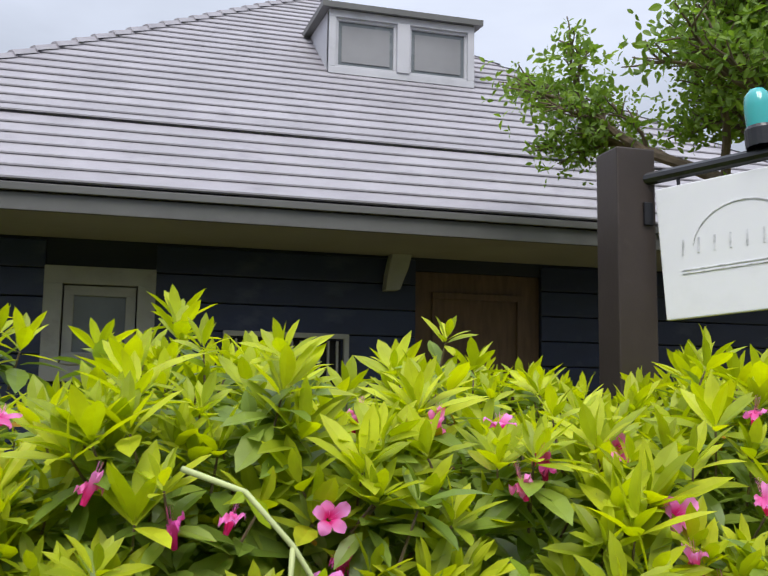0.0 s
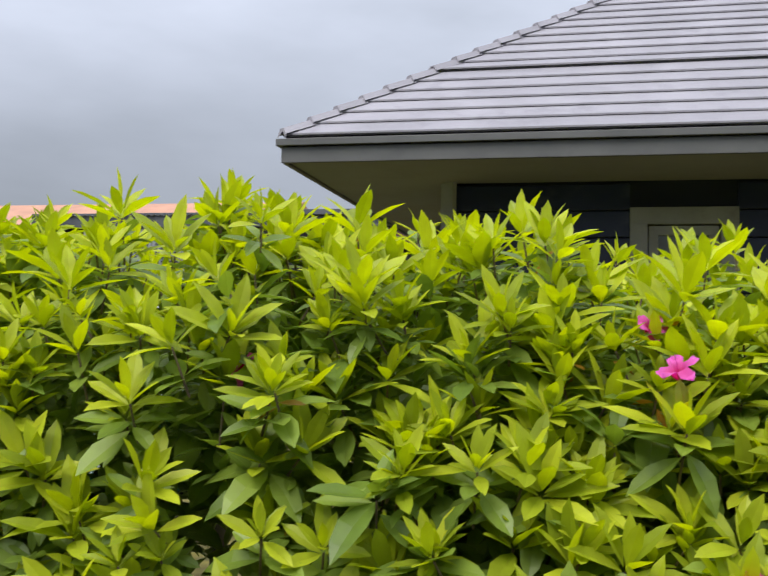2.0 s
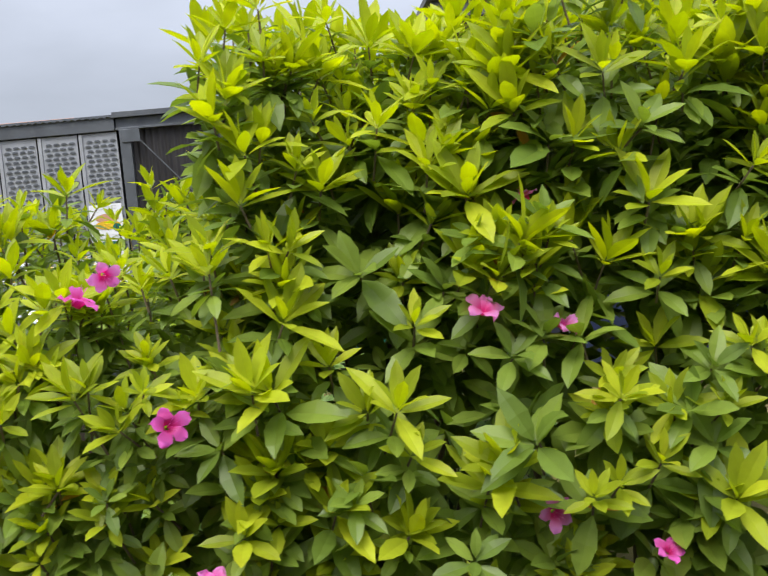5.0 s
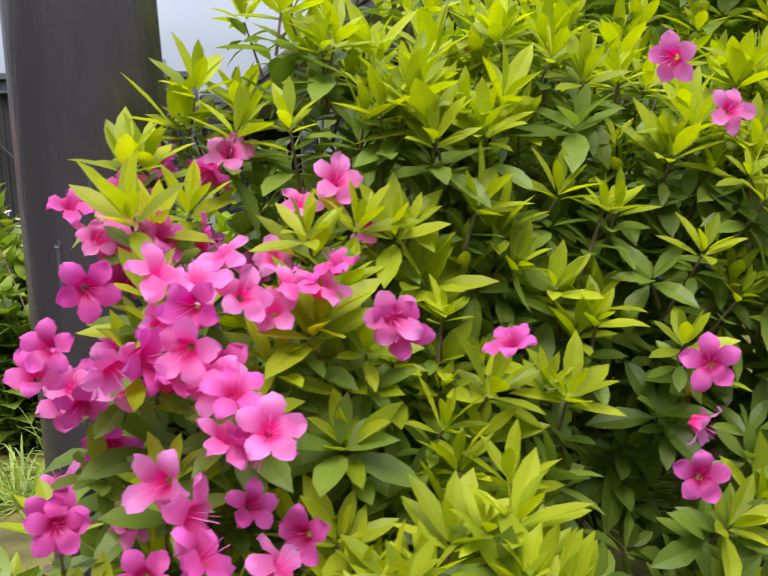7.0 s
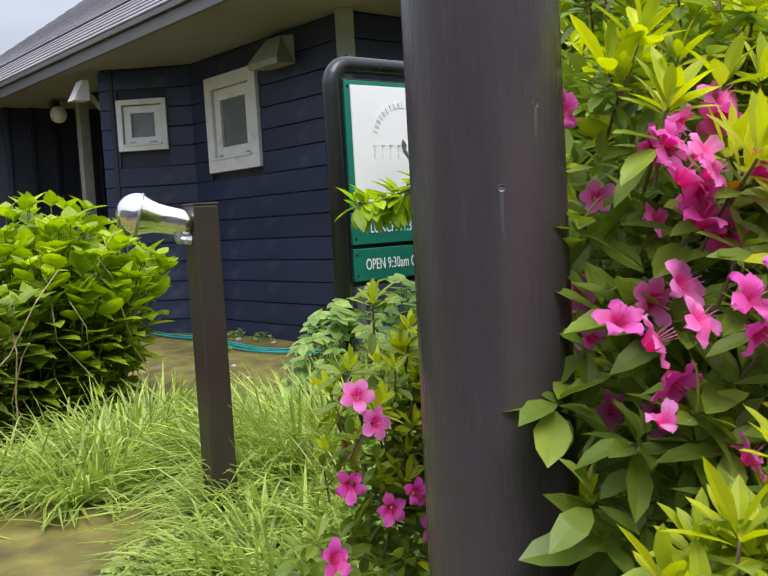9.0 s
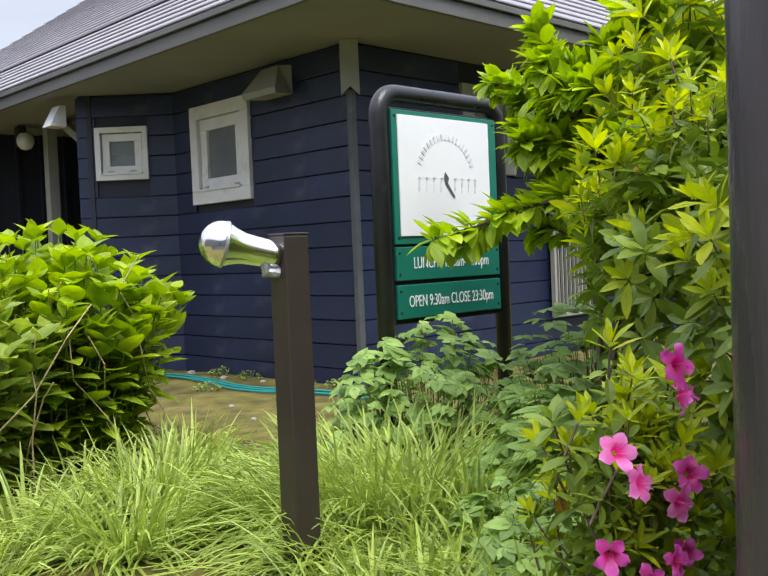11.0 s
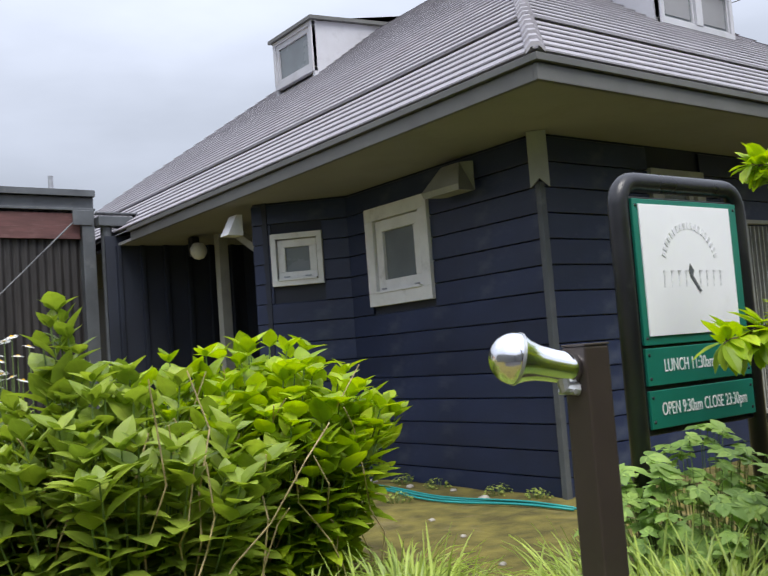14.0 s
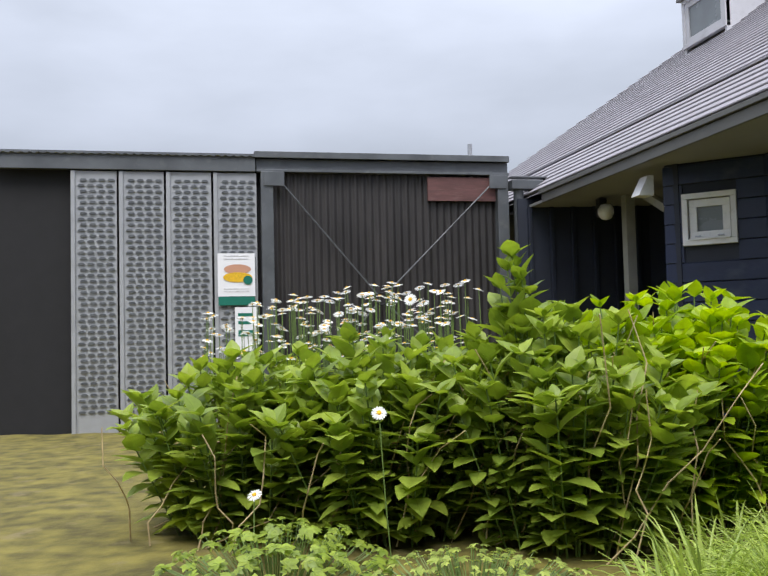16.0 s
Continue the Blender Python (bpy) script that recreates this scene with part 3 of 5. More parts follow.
def dormer(name, m, width, depth, low, high, panes, label):
    """A shed dormer in its own axes: face at y = 0, x from 0 to width, roof rising back from high."""
    top = thing(name, label, "dormer")
    attach(top, house)

    def put(nm, bm, mat):
        bmesh.ops.transform(bm, matrix=m, verts=bm.verts)
        return part(nm, bm, mat, top)

    cheek = [(0, low - 0.2), (0, high), (depth, high + 0.12), (depth, low + depth * TAN - 0.2)]
    for x in (0.0, width - 0.05):
        bm = bmesh.new()
        prism(bm, cheek, Matrix.Translation((x + 0.05, 0, 0)) @ Matrix.Rotation(math.pi / 2, 4, "Z"), 0.05)
        put("cheek", bm, M_DORMER)
    put("face", frame_ring(bmesh.new(), 0, width, low - 0.05, high, 0.055, -0.02, 0.05), M_DORMER)
    bm = bmesh.new()
    prism(bm, [(-0.06, high + 0.0), (-0.06, high + 0.045), (depth, high + 0.17), (depth, high + 0.12)],
          Matrix.Translation((width + 0.06, 0, 0)) @ Matrix.Rotation(math.pi / 2, 4, "Z"), width + 0.12)
    put("dormer_roof", bm, M_FASCIA)
    step = (width - 0.11 + 0.1) / panes
    for i in range(panes):
        x0 = 0.055 + i * step
        x1 = x0 + step - 0.1
        if i:
            put("mullion", box(bmesh.new(), x0 - 0.1, x0, -0.03, 0.05, low + 0.005, high - 0.055, 0.003), M_DORMER)
        put("sash", frame_ring(bmesh.new(), x0, x1, low + 0.005, high - 0.055, 0.022 if panes > 1 else 0.07, 0.0, 0.04), M_DORMER)
        put("pane", box(bmesh.new(), x0 + 0.02, x1 - 0.02, 0.02, 0.03, low + 0.025, high - 0.075), M_FROST)
        if panes > 1:
            put("blind", box(bmesh.new(), x0 + 0.05, x1 - 0.05, 0.012, 0.018, low + 0.055, high - 0.11), M_BLIND)
    return top


dormer("front_dormer", Matrix.Translation((2.863, 1.03, 0)), 1.165, 1.3, 4.64, 5.09, 2, "pale grey dormer with two blind-covered panes")
dormer("side_dormer", Matrix.Translation((2.06, 6.6, 0)) @ Matrix.Rotation(-math.pi / 2, 4, "Z"), 0.98, 1.5, 5.48, 6.09, 1, "pale grey dormer with a window on the side roof")

# hanging corner trims and brackets under the soffit
trim = thing("corner_trim", "grey painted notched board at the wall corner", "trim")
attach(trim, house)
bm = prism(bmesh.new(), [(-0.06, 0), (0.06, 0), (0.06, -0.355), (0.0, -0.295), (-0.06, -0.355)],
           Matrix.Translation((-0.045, -0.045, SOFFIT - 0.002)) @ Matrix.Rotation(radians(-45), 4, "Z"), 0.03)
part("board_end", bm, M_GREYWOOD, trim)
part("corner_bead", box(bmesh.new(), -0.034, 0.012, -0.034, 0.012, BASE, 2.75, 0.006), M_STEEL, trim)
brk = thing("eave_bracket", "grey painted bracket under the front eaves", "bracket")
attach(brk, house)
bm = prism(bmesh.new(), [(0.04, 0), (0.165, 0), (0.14, -0.09), (0.09, -0.22), (0.0, -0.225), (0.012, -0.12)], Matrix.Translation((3.02, -0.12, SOFFIT - 0.002)), 0.1)
part("bracket_arm", bm, M_GREYWOOD, brk)

hood = thing("vent_hood", "grey metal vent hood on the navy wall", "vent hood")
attach(hood, house)
bm = bmesh.new()
pts = [(-0.02, 0.62, 3.0), (-0.02, 0.93, 3.0), (-0.02, 0.93, 2.8), (-0.02, 0.62, 2.8), (-0.09, 0.68, 3.0), (-0.09, 0.87, 3.0), (-0.2, 0.97, 2.83), (-0.2, 0.58, 2.83),
       (-0.19, 0.96, 2.79), (-0.19, 0.59, 2.79)]
v = [bm.verts.new((x, y - 0.05, z + 0.012)) for x, y, z in pts]
for f in ((0, 1, 5, 4), (4, 5, 6, 7), (7, 6, 8, 9), (0, 4, 7, 9, 3), (1, 2, 8, 6, 5), (3, 9, 8, 2)):
    bm.faces.new([v[i] for i in f])
part("hood_shell", bm, M_GREYWOOD, hood)
floodhood = thing("porch_hood", "white metal hood on the splayed wall edge", "vent hood")
attach(floodhood, house)
bm = prism(bmesh.new(), [(0, 0), (0.09, 0.17), (0.14, 0.17), (0.14, 0)], Matrix.Translation((-0.78, 2.72, 2.82)), 0.14)
part("hood_shell", bm, M_WHITE, floodhood)
post = thing("porch_post", "white painted wooden porch post with a brace", "post")
attach(post, house)
part("shaft", box(bmesh.new(), -0.16, -0.06, 4.15, 4.25, BASE - 0.1, SOFFIT, 0.006), M_GREYWOOD, post)
bm = bmesh.new()
tube(bm, [(-0.1, 3.9, 3.04), (-0.35, 3.0, 2.75)], 0.05, 4)
part("brace", bm, M_GREYWOOD, post)
for s in np.arange(0.12, 1.45, 0.24):
    p = m_gap @ Vector((s, 0, 0))
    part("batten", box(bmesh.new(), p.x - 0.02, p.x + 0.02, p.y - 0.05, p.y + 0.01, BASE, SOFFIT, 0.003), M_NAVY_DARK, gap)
lamp = thing("wall_lamp", "round white porch lamp on a dark bracket", "lamp", (-0.33, 4.25, 2.9))
bm = turned(bmesh.new(), [(0.0, -0.085), (0.05, -0.07), (0.08, -0.02), (0.08, 0.03), (0.05, 0.075), (0, 0.085)], Matrix.Translation((-0.33, 4.25, 2.9)))
part("globe", bm, M_WHITE, lamp, smooth=True)
part("hanger", box(bmesh.new(), -0.37, -0.29, 4.3, 4.4, 2.86, 3.05, 0.01), M_BLACK, lamp)

# siding boards
siding(front, m_front, len_front, [(1.05, 1.66, 2.25, 2.9), (3.24, 4.1, 0.9, 2.98)])
siding(side, m_side, len_side, side_open)
siding(splay, m_splay, len_splay, splay_open)
siding(porch, m_porch, len_porch)

# shed of dark corrugated steel
SY = 5.2
shed = thing("shed", "flat-roofed shed of charcoal corrugated steel with a steel frame", "shed", (-2.2, SY, BASE))
bm = bmesh.new()
xs = np.arange(-3.38, -1.02, 0.0127)
top = [bm.verts.new((x, SY + 0.06 + 0.012 * math.sin(x * 2 * math.pi / 0.076), 3.37)) for x in xs]
bot = [bm.verts.new((x, SY + 0.06 + 0.012 * math.sin(x * 2 * math.pi / 0.076), BASE - 0.1)) for x in xs]
for i in range(len(xs) - 1):
    bm.faces.new((bot[i], bot[i + 1], top[i + 1], top[i]))
part("corrugated_sheet", bm, M_CORR, shed, smooth=True)
# near-black colour puts shade into the gaps between the panels
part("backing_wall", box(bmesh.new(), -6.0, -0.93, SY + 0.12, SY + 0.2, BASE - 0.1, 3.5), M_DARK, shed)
part("flat_roof", box(bmesh.new(), -6.0, -0.9, SY - 0.02, SY + 5.5, 3.5, 3.54), M_STEEL, shed)
part("end_wall", box(bmesh.new(), -0.98, -0.93, SY + 0.2, SY + 4.5, BASE - 0.1, 3.5), M_CORR, shed)
for z0, z1, y0, y1 in ((3.36, 3.385, -0.03, 0.05), (3.385, 3.5, 0.02, 0.05), (3.5, 3.565, -0.05, 0.06)):
    part("roof_beam", box(bmesh.new(), -3.53 if z1 < 3.55 else -3.55, -0.9, SY + y0, SY + y1, z0, z1, 0.004), M_STEEL, shed)
part("roof_beam", box(bmesh.new(), -6.0, -3.54, SY - 0.02, SY + 0.05, 3.36, 3.5, 0.004), M_STEEL, shed)
bm = bmesh.new()
rx = np.arange(-6.0, -3.5, 0.02)
tp = [bm.verts.new((x, SY - 0.05, 3.51 + 0.008 * math.sin(x * 80))) for x in rx]
bk = [bm.verts.new((x, SY + 0.3, 3.52 + 0.008 * math.sin(x * 80))) for x in rx]
for i in range(len(rx) - 1):
    bm.faces.new((tp[i], tp[i + 1], bk[i + 1], bk[i]))
part("roof_sheet", bm, M_PANEL, shed)
for x0, x1 in ((-3.49, -3.37), (-1.04, -0.92)):
    part("column", box(bmesh.new(), x0, x1, SY - 0.05, SY + 0.055, BASE - 0.1, 3.36, 0.006), M_STEEL, shed)
for x0, x1 in ((-3.46, -3.26), (-1.13, -0.95)):
    part("gusset_plate", box(bmesh.new(), x0, x1, SY - 0.066, SY - 0.054, 3.21, 3.355, 0.004), M_STEEL, shed)
ring_c = Vector((-2.3, SY - 0.03, 2.05))
bm = bmesh.new()
tube(bm, [ring_c + Vector((math.cos(a) * 0.06, 0, math.sin(a) * 0.06)) for a in np.linspace(0, 2 * math.pi, 20)], 0.012, 6)
part("brace_ring", bm, M_BLACK, shed)
for end in ((-3.28, 3.24), (-1.1, 3.26), (-3.3, 0.9), (-1.1, 0.9)):
    e = Vector((end[0], SY - 0.04, end[1]))
    part("brace_rod", tube(bmesh.new(), [e, ring_c + (e - ring_c).normalized() * 0.06], 0.008, 6), M_STEEL, shed)
part("sign_board", box(bmesh.new(), -1.78, -1.045, SY - 0.0, SY + 0.025, 3.08, 3.335, 0.004), M_RED, shed, "faded maroon wooden board")
part("flue", tube(bmesh.new(), [(-1.19, SY + 0.4, 3.5), (-1.19, SY + 0.4, 3.78)], 0.025, 10), M_GALV, shed)
part("downpipe", tube(bmesh.new(), [(-0.8, SY - 0.02, 0.7), (-0.8, SY - 0.02, 3.2)], 0.055, 14), M_STEEL, shed)
part("gutter", box(bmesh.new(), -0.9, -0.55, SY - 0.12, SY + 0.05, 3.2, 3.3, 0.01), M_STEEL, shed)
part("gutter_lip", box(bmesh.new(), -0.9, -0.5, SY - 0.1, SY + 0.02, 3.325, 3.34, 0.004), M_STEEL, shed)
# pressed louvre panels
for x0, x1 in ((-3.93, -3.53), (-4.38, -3.97), (-4.82, -4.42), (-5.26, -4.86)):
    panel = part("louvre_panel", box(bmesh.new(), x0, x1, SY + 0.02, SY + 0.05, BASE - 0.1, 3.35, 0.004), M_PANEL, shed)
    part("panel_rib", box(bmesh.new(), x0 - 0.02, x0 + 0.02, SY + 0.0, SY + 0.02, BASE - 0.1, 3.35, 0.006), M_PANEL, shed)
    bm = bmesh.new()
    for r, z in enumerate(np.arange(1.0, 3.3, 0.055)):
        for c in range(4):
            cx = x0 + 0.075 + c * 0.085 + (0.02 if r % 2 else 0)
            prism(bm, [(-0.034, 0), (-0.02, 0.016), (0.02, 0.016), (0.034, 0), (0.02, -0.008), (-0.02, -0.008)], Matrix.Translation((cx, SY + 0.004, z)), 0.015)
    part("slot", bm, M_STEEL, panel)

poster = thing("menu_poster", "white poster with a burger picture and green foot", "poster", (-3.74, SY, 2.25))
part("sheet", box(bmesh.new(), -3.92, -3.56, SY - 0.02, SY - 0.014, 2.1, 2.53), M_BOARD, poster)
part("foot_band", box(bmesh.new(), -3.915, -3.565, SY - 0.022, SY - 0.0145, 2.01, 2.097), M_GREEN, poster)
for mat, zz, rx_, rz_, nm in ((M_ORANGE, 2.37, 0.13, 0.05, "bun_picture"), (M_YOLK, 2.29, 0.14, 0.05, "filling_picture"), (M_GREEN, 2.26, 0.045, 0.045, "badge")):
    bm = bmesh.new()
    cxx = -3.73 if nm != "badge" else -3.63
    yy = SY - (0.024 if nm == "bun_picture" else 0.026 if nm == "filling_picture" else 0.028)
    bm.faces.new([bm.verts.new((cxx + rx_ * math.cos(a), yy, zz + rz_ * math.sin(a))) for a in np.linspace(0, 2 * math.pi, 24, endpoint=False)])
    part(nm, bm, mat, poster)
for z in (2.5, 2.47, 2.17, 2.145):
    part("line_of_print", box(bmesh.new(), -3.86, -3.62, SY - 0.023, SY - 0.0205, z, z + 0.01), M_INK, poster)
notice = thing("notice", "white notice below the poster on the shed", "poster", (-3.7, SY, 1.8))
part("sheet", box(bmesh.new(), -3.76, -3.55, SY - 0.02, SY - 0.014, 1.55, 1.99), M_BOARD, notice)
for z, h in ((1.9, 0.03), (1.82, 0.03), (1.7, 0.06)):
    part("line_of_print", box(bmesh.new(), -3.73, -3.59, SY - 0.023, SY - 0.0205, z, z + h), M_GREEN, notice)


# bays of the shed set out to their true width
for item in (shed, poster, notice):
    for ob in item.children_recursive:
        ob.data.transform(Matrix.Translation((-0.065, 0, -0.01)) @ Matrix.Diagonal((1.05, 1, 1.025, 1)))

# opening-hours sign in a black tube frame
hours = thing("hours_sign", "white and green opening-hours sign in a black tube frame", "sign", (-1.15, -1.8, 0.78))
SGY = -1.8
arc = lambda cx, cz, r, a0, a1: [(cx + r * math.cos(radians(a)), SGY, cz + r * math.sin(radians(a))) for a in np.linspace(a0, a1, 7)]
path = [(-1.515, SGY, 0.6)] + arc(-1.425, 2.2, 0.09, 180, 90) + arc(-0.865, 2.2, 0.09, 90, 0) + [(-0.775, SGY, 0.6)]
part("tube_frame", tube(bmesh.new(), path, 0.036, 12), M_BLACK, hours, smooth=True)
part("back_board", box(bmesh.new(), -1.475, -0.815, SGY - 0.012, SGY + 0.012, 1.37, 2.235, 0.004), M_BLACK, hours)
for z0, z1, nm in ((1.69, 2.225, "top_panel"), (1.545, 1.68, "hours_panel"), (1.392, 1.528, "hours_panel")):
    part(nm, box(bmesh.new(), -1.468, -0.82, SGY - 0.026, SGY - 0.013, z0, z1, 0.003), M_GREEN, hours)
    for x in (-1.45, -0.838):
        for z in (z0 + 0.025, z1 - 0.025):
            part("rivet", turned(bmesh.new(), [(0.007, 0), (0.005, 0.003), (0, 0.004)], Matrix.Translation((x, SGY - 0.026, z)) @ Matrix.Rotation(math.pi / 2, 4, "X"), 8), M_BLACK, hours)
part("white_face", box(bmesh.new(), -1.44, -0.878, SGY - 0.033, SGY - 0.0265, 1.722, 2.205, 0.002), M_BOARD, hours)
bm = bmesh.new()
for a in np.linspace(20, 160, 19):
    x, z = -1.16 + 0.17 * math.cos(radians(a)), 1.96 + 0.17 * math.sin(radians(a))
    prism(bm, [(-0.006, -0.012), (0.006, -0.012), (0.006, 0.012), (-0.006, 0.012)], Matrix.Translation((x, SGY - 0.0355, z)) @ Matrix.Rotation(radians(90 - a), 4, "Y"), 0.002)
for i, x in enumerate(np.linspace(-1.33, -0.98, 9)):
    if i == 4:
        continue
    prism(bm, [(-0.004, -0.03), (0.002, -0.03), (0.006, 0.03), (0.0, 0.03)], Matrix.Translation((x, SGY - 0.0355, 1.93)), 0.002)
    prism(bm, [(-0.004, 0.022), (0.016, 0.026), (0.016, 0.03), (-0.004, 0.03)], Matrix.Translation((x, SGY - 0.0355, 1.93)), 0.002)
part("emblem", bm, M_INK, hours)
bm = prism(bmesh.new(), [(-0.01, 0.045), (0.012, 0.02), (0.004, 0.0), (0.05, -0.06), (0.04, -0.062), (-0.012, -0.005), (-0.018, 0.02)],
           Matrix.Translation((-1.16, SGY - 0.036, 1.94)), 0.002)
part("emblem_figure", bm, M_STEEL, hours)


def lettering(name, text, size, m, mat, parent, squash=1.0):
    c = bpy.data.curves.new(name, "FONT")
    c.body, c.size, c.extrude = text, size, 0.0008
    c.align_x, c.align_y = "CENTER", "CENTER"
    tmp = bpy.data.objects.new(name, c)
    scene.collection.objects.link(tmp)
    me = bpy.data.meshes.new_from_object(tmp.evaluated_get(bpy.context.evaluated_depsgraph_get()))
    bpy.data.objects.remove(tmp)
    me.materials.clear()
    me.materials.append(mat)
    me.transform(m @ Matrix.Rotation(math.pi / 2, 4, "X") @ Matrix.Diagonal((squash, 1, 1, 1)))
    return attach(new(name, me), parent)


lettering("lettering", "LUNCH 11:30am-14:00pm", 0.066, Matrix.Translation((-1.135, SGY - 0.0275, 1.612)), M_LETTER, hours, 0.66)
lettering("lettering", "OPEN 9:30am CLOSE 23:30pm", 0.066, Matrix.Translation((-1.14, SGY - 0.0275, 1.458)), M_LETTER, hours, 0.63)

for ob in hours.children:
    ob.data.transform(Matrix.Translation((0.0, 0.01, 0.028)))

# log pole
pole = thing("log_pole", "thick dark brown painted log pole with worn streaks", "pole", (-2.91, -3.948, 0.4))
bm = bmesh.new()
rings = []
for z in np.linspace(0.3, 3.3, 40):
    ring = []
    for a in np.linspace(0, 2 * math.pi, 40, endpoint=False):
        r = 0.1025 - 0.0022 * (z - 1.6) + 0.004 * noise.noise(Vector((math.cos(a) * 1.3, math.sin(a) * 1.3, z * 0.7)))
        ring.append(bm.verts.new((-2.91 + r * math.cos(a), -3.948 + r * math.sin(a), z)))
    rings.append(ring)
for a, b in zip(rings, rings[1:]):
    for i in range(40):
        bm.faces.new((a[i], a[(i + 1) % 40], b[(i + 1) % 40], b[i]))
bm.faces.new(rings[-1])
part("trunk", bm, M_POLE, pole, smooth=True)
for a, z in ((233, 1.7), (261, 1.8), (216, 1.36)):
    n = Vector((math.cos(radians(a)), math.sin(radians(a)), 0))
    c = Vector((-2.91, -3.948, z)) + n * 0.102
    bm = turned(bmesh.new(), [(0.006, -0.003), (0.0048, 0.001), (0.002, -0.0005), (0, 0.0)], Matrix.Translation(c) @ n.to_track_quat("Z", "Y").to_matrix().to_4x4(), 12)
    part("knot", bm, M_STEEL, pole)
    bm = bmesh.new()
    run_len = 0.06 + 0.06 * ((a * 7) % 10) / 10
    tube(bm, [c - n * 0.0022 - Vector((0, 0, 0.004)), c - n * 0.0022 - Vector((0.001, 0, run_len * 0.5)), c - n * 0.0026 - Vector((0, 0.001, run_len))], 0.0042, 6, 0.001)
    part("resin_run", bm, M_STEEL, pole)

# lamp post with a mirrored reflector bulb
lamp_post = thing("lamp_post", "square brown metal post with a mirrored reflector bulb", "lamp post", (-2.52, -2.45, 0.78))
PX, PY = -2.516, -2.46
bm = box(bmesh.new(), -0.038, 0.038, -0.038, 0.038, 0.5, 1.742, 0.006)
turn = Matrix.Translation((PX, PY, 0)) @ Matrix.Rotation(radians(-4), 4, "Z")
bmesh.ops.transform(bm, matrix=turn, verts=bm.verts)
part("shaft", bm, M_POST, lamp_post)
bm = box(bmesh.new(), -0.0395, 0.0395, -0.0395, 0.0395, 1.742, 1.748, 0.003)
bmesh.ops.transform(bm, matrix=turn, verts=bm.verts)
part("cap", bm, M_POST, lamp_post)
aim = Vector((-0.86, 0.42, 0.24)).normalized()
m_bulb = Matrix.Translation((PX - 0.045, PY + 0.015, 1.694)) @ aim.to_track_quat("Z", "Y").to_matrix().to_4x4()
prof = [(0.0, -0.02), (0.036, -0.02), (0.037, 0.0), (0.039, 0.05), (0.042, 0.08), (0.05, 0.104), (0.0575, 0.12), (0.0595, 0.126)]
prof += [(0.06 * math.cos(radians(a)), 0.13 + 0.06 * math.sin(radians(a))) for a in range(0, 91, 10)]
part("reflector_bulb", turned(bmesh.new(), prof, m_bulb, 32), M_CHROME, lamp_post, "mirror-silvered bulb", smooth=True)
part("clamp_ring", turned(bmesh.new(), [(0.058, 0.121), (0.0613, 0.123), (0.0613, 0.129), (0.058, 0.131)], m_bulb, 32), M_GALV, lamp_post)
part("holder", tube(bmesh.new(), [(PX - 0.036, PY, 1.646), (PX - 0.066, PY + 0.012, 1.65), (PX - 0.07, PY + 0.014, 1.68)], 0.016, 10), M_GALV, lamp_post)
part("clamp_screw", tube(bmesh.new(), [(PX - 0.058, PY - 0.012, 1.642), (PX - 0.058, PY + 0.036, 1.642)], 0.007, 8), M_GALV, lamp_post)

# hose along the wall foot
hose_pts = [(-0.3 - 0.05 * math.sin(y * 2.1) - 0.1 * math.sin(y * 0.9), y, 0.80) for y in np.linspace(-0.3, 3.4, 30)]
hose_pts = [(x, y, ground_z(x, y) + 0.018) for x, y, _ in hose_pts]
hose = thing("garden_hose", "two runs of teal garden hose along the wall foot", "hose", (-0.3, 1.5, 0.78))
part("run", tube(bmesh.new(), hose_pts, 0.008, 8), M_HOSE, hose, smooth=True)
part("run", tube(bmesh.new(), [(x - 0.05 - 0.02 * math.sin(y * 3), y, z) for x, y, z in hose_pts], 0.008, 8), M_HOSE, hose, smooth=True)


def rock(name, at, r, seed, label="pale rounded stone on the mossy ground"):
    bm = bmesh.new()
    bmesh.ops.create_icosphere(bm, subdivisions=3, radius=1.0)
    for v in bm.verts:
        v.co *= 1 + 0.25 * noise.noise(v.co * 1.3 + Vector((seed, 0, 0)))
        v.co = Vector((v.co.x * r, v.co.y * r * 0.8, v.co.z * r * 0.55))
    bmesh.ops.translate(bm, vec=(at[0], at[1], ground_z(*at) + r * 0.25), verts=bm.verts)
    return tagged(link(name, bm, M_STONE, True), label, "stone", "stones by the wall")


for i, (x, y, r) in enumerate(((-0.27, 0.45, 0.045), (-0.2, 1.3, 0.03), (-0.14, 0.9, 0.025), (-0.9, 0.2, 0.02), (-1.1, -0.3, 0.018), (-0.16, 1.8, 0.035), (-1.4, -0.9, 0.02))):
    rock("stone", (x, y), r, i)

part("run", tube(bmesh.new(), [(x - 0.02 + 0.03 * math.sin(y * 1.7), y, z + 0.012) for x, y, z in hose_pts], 0.007, 8), M_HOSE, hose, smooth=True)

